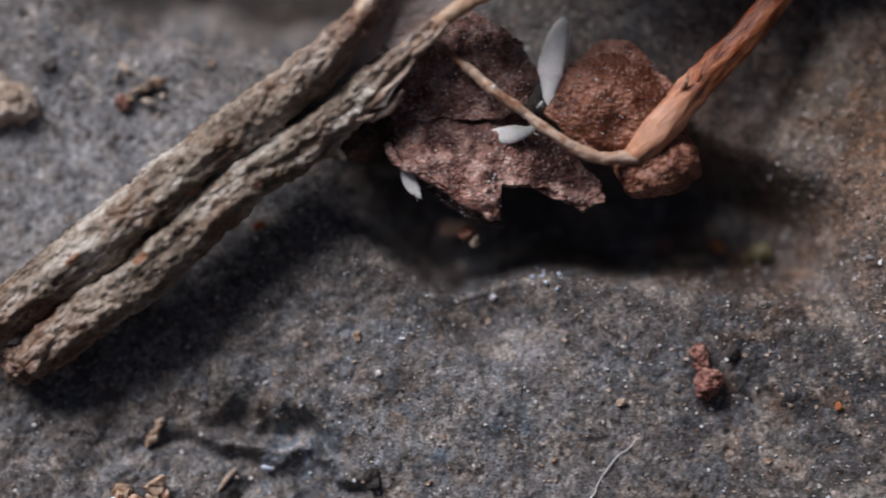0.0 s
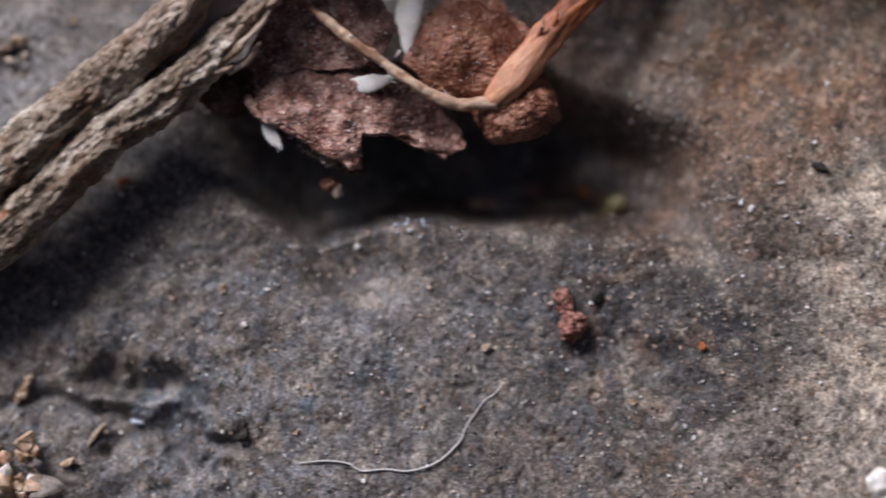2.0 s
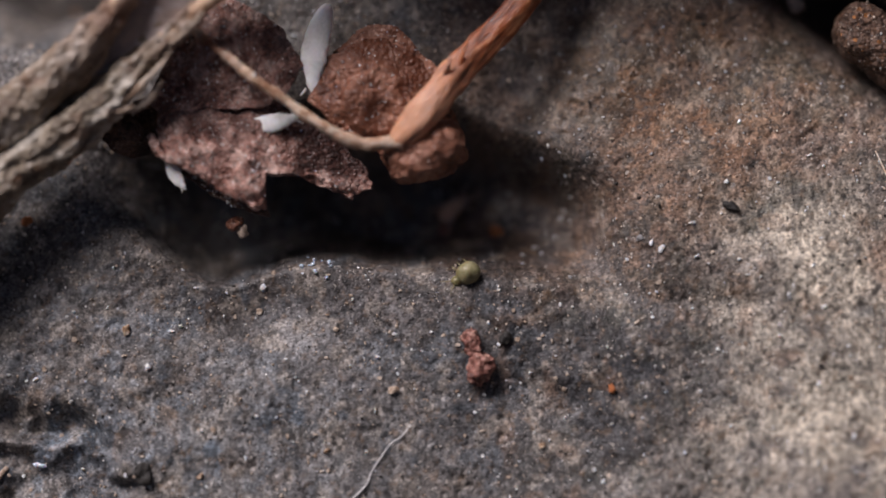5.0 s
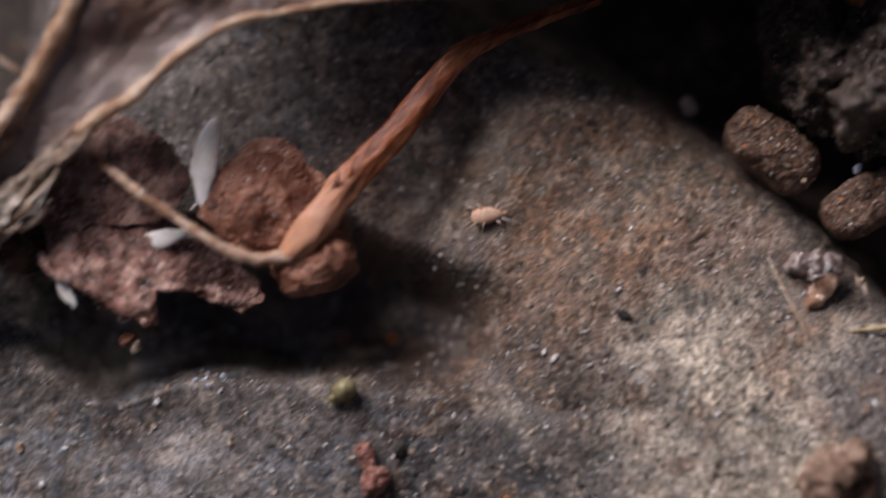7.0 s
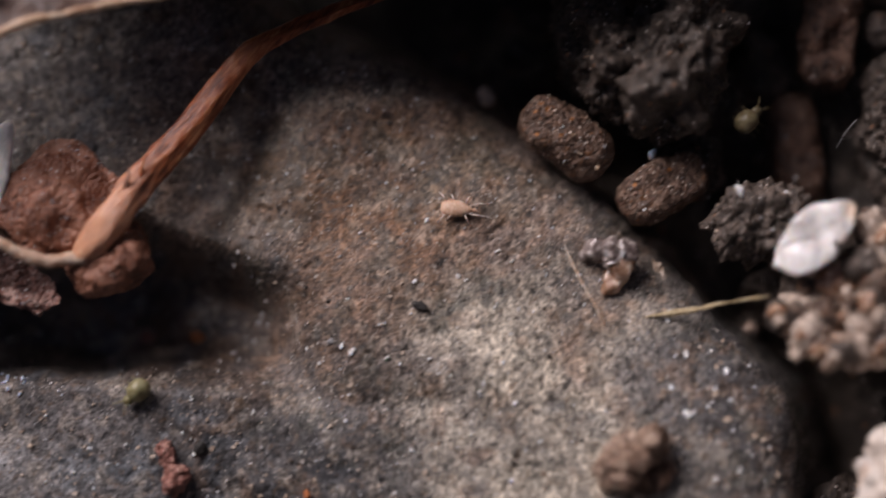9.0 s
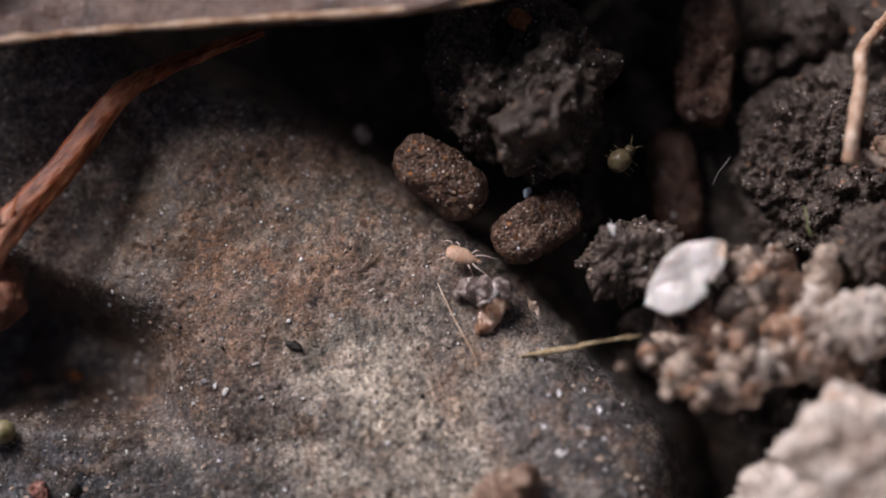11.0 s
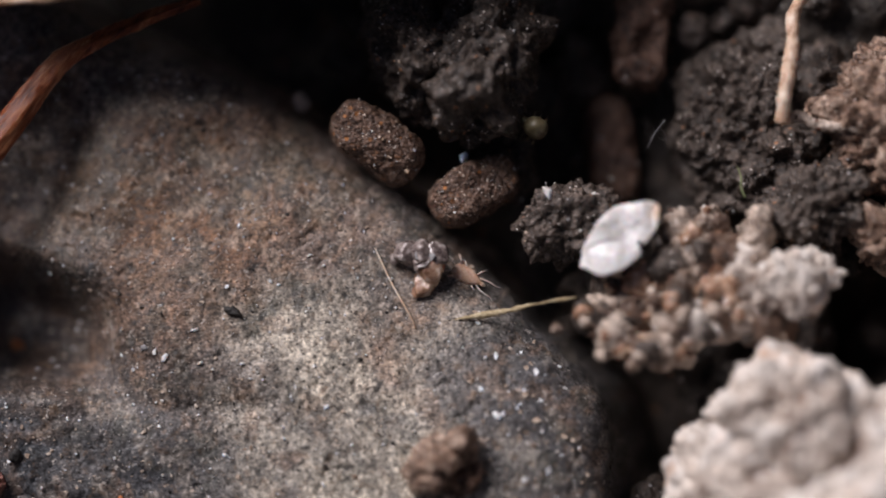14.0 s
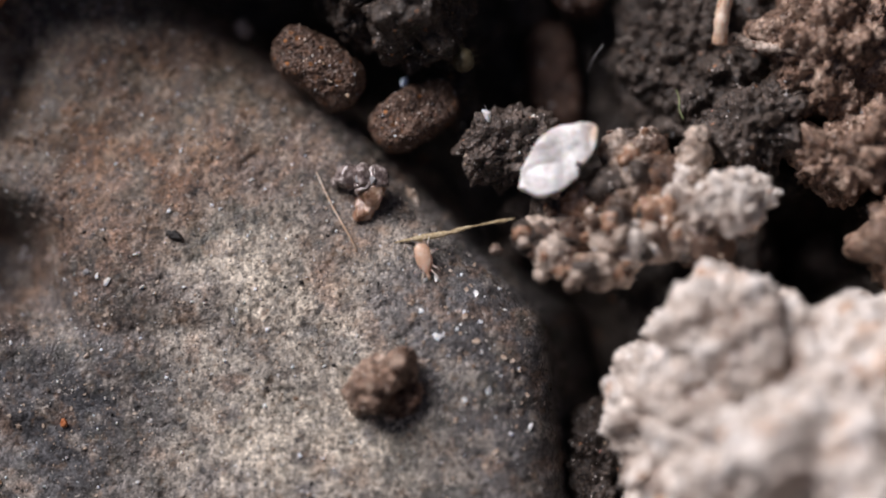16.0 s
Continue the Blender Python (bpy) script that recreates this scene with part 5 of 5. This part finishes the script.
    bit("pale_flake", -2.42, -2.98, (0.10, 0.03, 0.03), (0, 0, -12), 161, ICE, "tiny bluish white sliver on the stone", "flake", lift=0.8)
    bit("rust_crumb", 3.50, -1.52, (0.12, 0.20, 0.10), (0, 0, 15), 131, RUST, "small rust-red crumb lying on the stone", "crumb", crumb=0.05, crumb_size=0.1)
    bit("rust_crumb", 3.60, -1.86, (0.17, 0.22, 0.13), (0, 0, -20), 132, RUST, "rust-red crumb with pale grains on the stone", "crumb", crumb=0.07, crumb_size=0.1)
    bit("tan_chip", -6.2, 2.1, (0.62, 0.30, 0.25), (0, 6, -14), 134, TAN, "pale tan splintered chip on the stone", "chip", level=5, crumb=0.05, crumb_size=0.2)
    bit("orange_crumb", -4.45, 2.05, (0.12, 0.12, 0.09), (0, 0, 0), 136, RUST, "small orange-brown crumb on the stone", "crumb")
    bit("stone_pebble", -5.5, 2.62, (0.13, 0.10, 0.07), (0, 0, 0), 137, PEBBLE, "small grey pebble on the stone", "pebble")
    bit("white_chip", 7.68, -4.15, (0.2, 0.26, 0.14), (0, 0, 30), 138, QUARTZ, "white translucent chip on the stone", "mineral grain", box=0.3)
    bit("tan_grain", 8.08, -4.12, (0.12, 0.10, 0.08), (0, 0, 0), 139, TAN, "small tan grain on the stone", "grain")
    bit("tan_grain", 9.42, -2.3, (0.17, 0.15, 0.12), (0, 0, 10), 142, TAN, "tan grain beside a brown lump", "grain")
    bit("orange_crumb", 3.85, 0.16, (0.10, 0.09, 0.07), (0, 0, 0), 143, ORANGE, "small orange crumb in the hollow", "crumb")
    bit("orange_crumb", 3.11, 0.24, (0.10, 0.08, 0.06), (0, 0, 20), 144, RUST, "small brown crumb in the hollow", "crumb")
    bit("orange_crumb", -2.54, 0.34, (0.07, 0.07, 0.06), (0, 0, 0), 145, ORANGE, "tiny orange crumb on the stone", "crumb", level=3)
    bit("orange_crumb", 5.36, -2.18, (0.05, 0.07, 0.05), (0, 0, 0), 146, ORANGE, "tiny orange crumb on the stone", "crumb", level=3)
    bit("black_fleck", 7.03, 0.24, (0.13, 0.065, 0.04), (0, 0, -28), 147, BLACK, "small black fleck on the stone", "fleck")
    bit("black_fleck", 3.95, -1.45, (0.09, 0.09, 0.05), (0, 0, 0), 148, BLACK, "tiny black fleck beside the rust crumb", "fleck", level=3)
    rng = np.random.default_rng(9)
    tan_spots = [(2.42, -2.12, 0.085), (-1.17, -1.21, 0.08), (0.61, -0.98, 0.05), (-3.2, 2.6, 0.06), (-3.9, -0.95, 0.05), (1.5, -2.9, 0.05), (-2.3, -1.7, 0.05), (4.4, -2.9, 0.05), (0.0, -2.6, 0.05), (-0.2, -3.2, 0.05)]
    for k, (x, y, r) in enumerate(tan_spots):
        bit("tan_grain", x, y, rng.uniform(0.8, 1.2, 3) * r * np.array((1, 0.85, 0.6)), (0, 0, 40 * k), 160 + k, GOLD if k % 2 else TAN, "tiny tan grain on the stone", "grain", 0.4, sharp=True)
    white_spots = [(5.8, -0.15, 0.085), (6.08, -0.31, 0.085), (6.51, 0.04, 0.07), (7.77, -1.03, 0.06), (6.56, -0.42, 0.06), (5.95, -0.22, 0.06), (4.85, -0.63, 0.05), (-0.88, -1.72, 0.075), (-0.83, -1.28, 0.035), (10.06, -0.35, 0.06), (10.35, -0.2, 0.05), (8.1, -0.6, 0.04), (7.2, 2.1, 0.05), (5.57, 2.81, 0.04), (4.3, 2.95, 0.05), (6.0, 1.0, 0.04), (5.45, -0.2, 0.05), (3.3, -2.2, 0.035), (8.9, 2.9, 0.06)]
    for k, (x, y, r) in enumerate(white_spots):
        bit("white_grain", x, y, rng.uniform(0.6, 1.2, 3) * r * np.array((0.85, 0.7, 0.4)), (9 * (k % 3), 0, 50 * k), 180 + k, QUARTZ if k % 3 else GLASSY, "tiny white mineral grain on the stone", "mineral grain", 0.5, sharp=True)
    # bluish white grains added in place of glints on the wet lip
    for k in range(14):
        x, y, r = 1.40 + 0.10 * rng.normal(), -0.40 + 0.07 * rng.normal(), rng.uniform(0.016, 0.042)
        bit("salt_grain", x, y, (r, r, r * 0.8), (20 * k, 0, 47 * k), 400 + k, ICE, "tiny bluish white grain imitating a wet glint on the stone", "mineral grain", 0.6, sharp=True, group="glinting grains")
    for k in range(46):  # thin pale flakes near the stone's dark edge
        x, y = 11.05 + 0.55 * rng.normal(), -1.5 + 0.9 * rng.normal()
        if line_distance(np.array([x]), np.array([y]), STONE_EDGE)[0][0] < 0.12:
            continue
        r = rng.uniform(0.03, 0.075)
        bit("mineral_flake", x, y, (r, r * rng.uniform(0.4, 1.0), r * 0.25), (rng.uniform(-15, 15), rng.uniform(-15, 15), rng.uniform(0, 180)), 600 + k, QUARTZ if k % 2 else TAN, "tiny pale mineral flake near the stone's edge", "mineral grain", 0.6, sharp=True, group="mineral flakes")
    # countless mineral grains strewn over the stone
    pieces = [[], [], []]
    v0, f0 = ball(1)
    for k in range(7000):
        x, y = rng.uniform(-6.8, 11.6), rng.uniform(-4.6, 4.6)
        d, _ = line_distance(np.array([x]), np.array([y]), STONE_EDGE)
        if d[0] < 0.25:
            continue
        r = 0.008 + 0.024 * rng.random() ** 4
        v = v0 * rng.uniform(0.4, 1.4, (len(v0), 1)) * rng.uniform(0.6, 1.4, 3) * np.array((1, 1, 0.55)) * r
        pieces[rng.choice(3, p=[0.62, 0.26, 0.12])].append((x, y, r, v))
    for k in range(700):  # extra white grains standing in for the stone's glints
        x, y = rng.uniform(-6.5, 11.4), rng.uniform(-4.6, 4.2)
        if line_distance(np.array([x]), np.array([y]), STONE_EDGE)[0][0] > 0.3:
            pieces[1].append((x, y, 0.02, v0 * rng.uniform(0.4, 1.4, (len(v0), 1)) * rng.uniform(0.6, 1.4, 3) * (0.008 + 0.026 * rng.random() ** 2)))
    for kind, material, label in ((0, TAN, "countless tan dust grains strewn over the stone"), (1, QUARTZ, "countless pale mineral grains and imitated glints strewn over the stone"), (2, BLACK, "countless dark grains strewn over the stone")):
        xs, ys = np.array([p[0] for p in pieces[kind]]), np.array([p[1] for p in pieces[kind]])
        zs = stone_height(xs, ys)
        v, f = joined([(p[3] + np.array((p[0], p[1], z + 0.3 * p[2])), f0) for p, z in zip(pieces[kind], zs)])
        tagged(made("dust_grains", v, f, material, label=label, smooth=False), category="grains", kind="stuff")


build_bits()


# ---- small animals ----
def rounded(profile, sides=20):
    """A body of turned sections: (along, half width, half height, middle height)."""
    p = smooth_path(profile, 5)
    a = np.linspace(0, 2 * np.pi, sides, endpoint=False)
    verts = [(s, w * math.cos(t), m + h * math.sin(t)) for s, w, h, m in p for t in a]
    n = len(p)
    faces = [[i * sides + j, i * sides + (j + 1) % sides, (i + 1) * sides + (j + 1) % sides, (i + 1) * sides + j] for i in range(n - 1) for j in range(sides)]
    faces += [list(range(sides))[::-1], list(range((n - 1) * sides, n * sides))]
    return np.array(verts), faces


def build_mite():
    mite = thing("mite", (0, 0, 0), "tiny peach-coloured mite with long pale front legs walking over the stone", "mite")
    made("body", *rounded([(-0.215, 0.03, 0.015, 0.09), (-0.20, 0.07, 0.035, 0.092), (-0.14, 0.105, 0.052, 0.097), (-0.05, 0.115, 0.060, 0.10), (0.05, 0.108, 0.056, 0.10), (0.10, 0.088, 0.050, 0.098), (0.13, 0.072, 0.045, 0.096), (0.18, 0.048, 0.035, 0.092), (0.22, 0.018, 0.015, 0.09)]), PEACH, mite)
    made("mouthparts", *rounded([(0.22, 0.02, 0.018, 0.10), (0.25, 0.03, 0.02, 0.092), (0.29, 0.012, 0.01, 0.08)], 10), PEACH, mite)
    legs = []
    for side in (1, -1):
        for k, (x, ahead, reach, thin) in enumerate(((0.16, 0.42, 0.16, 0.008), (0.12, 0.10, 0.11, 0.0085), (-0.04, -0.08, 0.11, 0.0085), (-0.13, -0.15, 0.10, 0.0085))):
            y0 = side * (0.045 if k == 0 else 0.08)
            hip = np.array((x, y0, 0.085))
            if k == 0:
                pts = [(0, 0, 0), (0.07, side * 0.03, 0.04), (0.16, side * 0.05, 0.05), (0.25, side * 0.06, 0.03), (0.33, side * 0.09, 0.0)]
            else:
                pts = [(0, 0, 0), (0.35 * ahead, side * 0.45 * reach, 0.06), (0.7 * ahead, side * 0.8 * reach, 0.0), (ahead, side * reach, -0.095)]
            ob = made("leg", *tube(pts, [thin * 1.3, thin * 1.2, thin, thin * 0.7, thin * 0.5][:len(pts)], 7, 5), LEG, mite, label="long feeler-like front leg" if k == 0 else "")
            ob.location = hip * MM
            legs.append((ob, hip, side, k))
    for side in (1, -1):
        made("bristle", *tube([(-0.22, side * 0.05, 0.12), (-0.28, side * 0.09, 0.13), (-0.34, side * 0.11, 0.11)], [0.004, 0.003, 0.002], 5, 4), LEG, mite)
    return mite, legs


def build_springtail(x, y, z, turn, lean, long_, wide, seed, label):
    s = long_
    it = thing("springtail", (x, y, z), label, "springtail", "white springtails")
    h, w = 0.45, wide
    body, faces = rounded([(-0.5 * s, 0.03 * s, 0.03 * s * h, 0.05 * s), (-0.42 * s, 0.10 * w * s, 0.09 * s * h, 0.06 * s), (-0.2 * s, 0.16 * w * s, 0.13 * s * h, 0.07 * s), (0.0, 0.175 * w * s, 0.14 * s * h, 0.08 * s), (0.18 * s, 0.15 * w * s, 0.13 * s * h, 0.08 * s), (0.30 * s, 0.11 * w * s, 0.11 * s * h, 0.075 * s), (0.40 * s, 0.085 * w * s, 0.09 * s * h, 0.07 * s), (0.47 * s, 0.05 * w * s, 0.06 * s * h, 0.065 * s), (0.5 * s, 0.015 * s, 0.02 * s * h, 0.06 * s)], 28)
    k = 0.005 * s * np.cos(body[:, 0] / (0.022 * s)) + 0.014 * s * layered(body / (0.13 * s), seed, 3)
    body[:, 1] *= 1 + k / (0.15 * s)
    body[:, 2] += 0.35 * k
    body[:, 1] += 0.22 * body[:, 0] ** 2 / s
    made("body", body, faces, WHITE, it)
    for side in (1, -1):
        made("antenna", *tube([(0.46 * s, side * 0.03 * s, 0.07 * s), (0.50 * s, side * 0.05 * s, 0.07 * s), (0.54 * s, side * 0.08 * s, 0.05 * s)], [0.018 * s, 0.014 * s, 0.008 * s], 7, 4), WHITE, it)
        for k in range(3):
            a = (0.24 - 0.16 * k) * s
            made("leg", *tube([(a, side * 0.08 * s, 0.05 * s), (a + 0.02 * s, side * 0.14 * w * s, 0.04 * s), (a + 0.03 * s, side * (0.14 * w + 0.02) * s, -0.03 * s)], [0.014 * s, 0.010 * s, 0.006 * s], 7, 4), WHITE, it)
    it.rotation_euler = (radians(lean), 0, radians(turn))
    return it


def build_globular(label, skin):
    it = thing("globular_springtail", (0, 0, 0), label, "springtail", "round springtails")
    v, f = lump((0.17, 0.15, 0.15), (0, 0, 0), 140, 4, 0.05, 0.8, fine=0.0)
    made("abdomen", v + np.array((0, 0, 0.17)), f, skin, it)
    v, f = lump((0.08, 0.075, 0.075), (0, 0, 0), 141, 3, 0.05, 0.8, fine=0.0)
    made("head", v + np.array((0.19, 0, 0.13)), f, skin, it)
    for side in (1, -1):
        made("antenna", *tube([(0.25, side * 0.03, 0.17), (0.32, side * 0.07, 0.2), (0.38, side * 0.12, 0.12)], [0.008, 0.007, 0.005], 6, 4), skin, it)
        for k in range(3):
            a = 0.11 - 0.09 * k
            made("leg", *tube([(a, side * 0.08, 0.08), (a + 0.01, side * 0.17, 0.1), (a + 0.02, side * 0.22, 0.0)], [0.010, 0.008, 0.005], 6, 4), skin, it)
    return it


MITE, MITE_LEGS = build_mite()
GLOBULAR = build_globular("tiny round olive-yellow springtail on the stone", YELLOW)
CLIMBER = build_globular("tiny round olive-brown springtail on the dark soil clod", DUSK)
build_springtail(-0.42, 0.84, 0.52, -62, 20, 0.50, 1.15, 501, "plump white springtail clinging to the husk's edge")
build_springtail(0.90, 1.46, 0.62, 8, 0, 0.76, 0.95, 502, "slender white springtail on the ragged husk flake")
build_springtail(1.50, 2.50, 0.50, 260, 0, 1.25, 0.85, 503, "long white springtail beside the corky husk flake")


# ---- what moves ----
MITE_ROWS = [  # seconds, x, y in mm, heading in degrees
    (0, 0.12, 0.44, 0),
    (0.5, 0.38, 0.11, -50),
    (1, 0.95, -0.41, -15),
    (1.5, 1.72, -0.33, 15),
    (2, 2.40, -0.02, -5),
    (2.5, 2.67, -0.17, -5),
    (3, 2.83, -0.06, 30),
    (3.5, 2.94, 0.04, 40),
    (5.8, 3.90, 0.84, 40),
    (6, 4.22, 0.94, 35),
    (6.5, 4.66, 1.44, 75),
    (7, 5.26, 1.68, 5),
    (7.5, 5.72, 1.33, -5),
    (8, 6.16, 1.40, 15),
    (8.5, 6.81, 1.51, 0),
    (9, 7.62, 1.53, -10),
    (9.5, 8.39, 1.52, -5),
    (10, 9.27, 1.43, -15),
    (10.2, 9.39, 1.37, -20),
    (12.3, 9.33, 1.19, -25),
    (12.5, 9.50, 1.14, -5),
    (13, 9.94, 1.04, -35),
    (13.5, 10.11, 0.72, -95),
    (14, 10.24, 0.49, -35),
    (14.5, 10.38, 0.42, -35),
    (14.8, 10.52, 0.25, -35),
    (15, 10.46, 0.32, -35),
    (15.2, 10.51, 0.32, -35),
    (15.5, 10.45, 0.27, -50),
    (15.8, 10.34, -0.02, -95),
    (16, 10.41, -0.40, -80),
]
GLOBULAR_ROWS = [(0, 4.42, 0.04, 200), (3, 3.99, -0.20, 215), (3.5, 3.78, -0.27, 210), (6, 3.38, -0.65, 215), (7, 3.25, -0.62, 215), (9, 3.19, -0.63, 220), (10, 3.12, -0.63, 225), (16, 3.01, -0.70, 225)]

CLIMBER_ROWS = [(0.0, 11.62, 2.42, 40), (12.3, 11.60, 2.39, 45), (13.2, 11.49, 2.34, 170), (13.8, 11.39, 2.40, 150), (14.4, 11.27, 2.28, 140), (15.0, 11.20, 2.24, 120), (15.4, 11.22, 2.22, 110), (16.0, 11.17, 2.27, 100)]


def climb(t):
    """The height added while the mite crosses the crystalline crumb."""
    return float(0.42 * step(t, 11.6, 12.3) * (1 - step(t, 13.2, 14.0)))


def lean(t):
    """The mite's roll while it walks along the steep lip and the crystalline crumb."""
    return float(-50 * step(t, 1.5, 1.8) * (1 - step(t, 2.2, 2.5)) - 50 * step(t, 11.8, 12.4) * (1 - step(t, 13.0, 13.6)))


def motions():
    walk(MITE, [(t, pose(x * MM, y * MM, (on_stone(x, y) + climb(t)) * MM, lean(t), 0, a)) for t, x, y, a in MITE_ROWS])
    walk(GLOBULAR, [(t, pose(x * MM, y * MM, on_stone(x, y) * MM, 0, 0, a)) for t, x, y, a in GLOBULAR_ROWS])
    walk(CLIMBER, [(t, pose(x * MM, y * MM, 0.02 * MM, 0, 0, a)) for t, x, y, a in CLIMBER_ROWS])
    for ob, hip, side, k in MITE_LEGS:
        sway, lift = ((8, 5) if k == 0 else (16, 7))
        rows = []
        for i in range(81):
            t = i * 0.2
            phase = i * 2.2 + k * 1.9 + (1.57 if side > 0 else 0)
            rows.append((t, pose(*(hip * MM), side * lift * math.cos(phase), 0, side * sway * math.sin(phase))))
        walk(ob, rows)


motions()
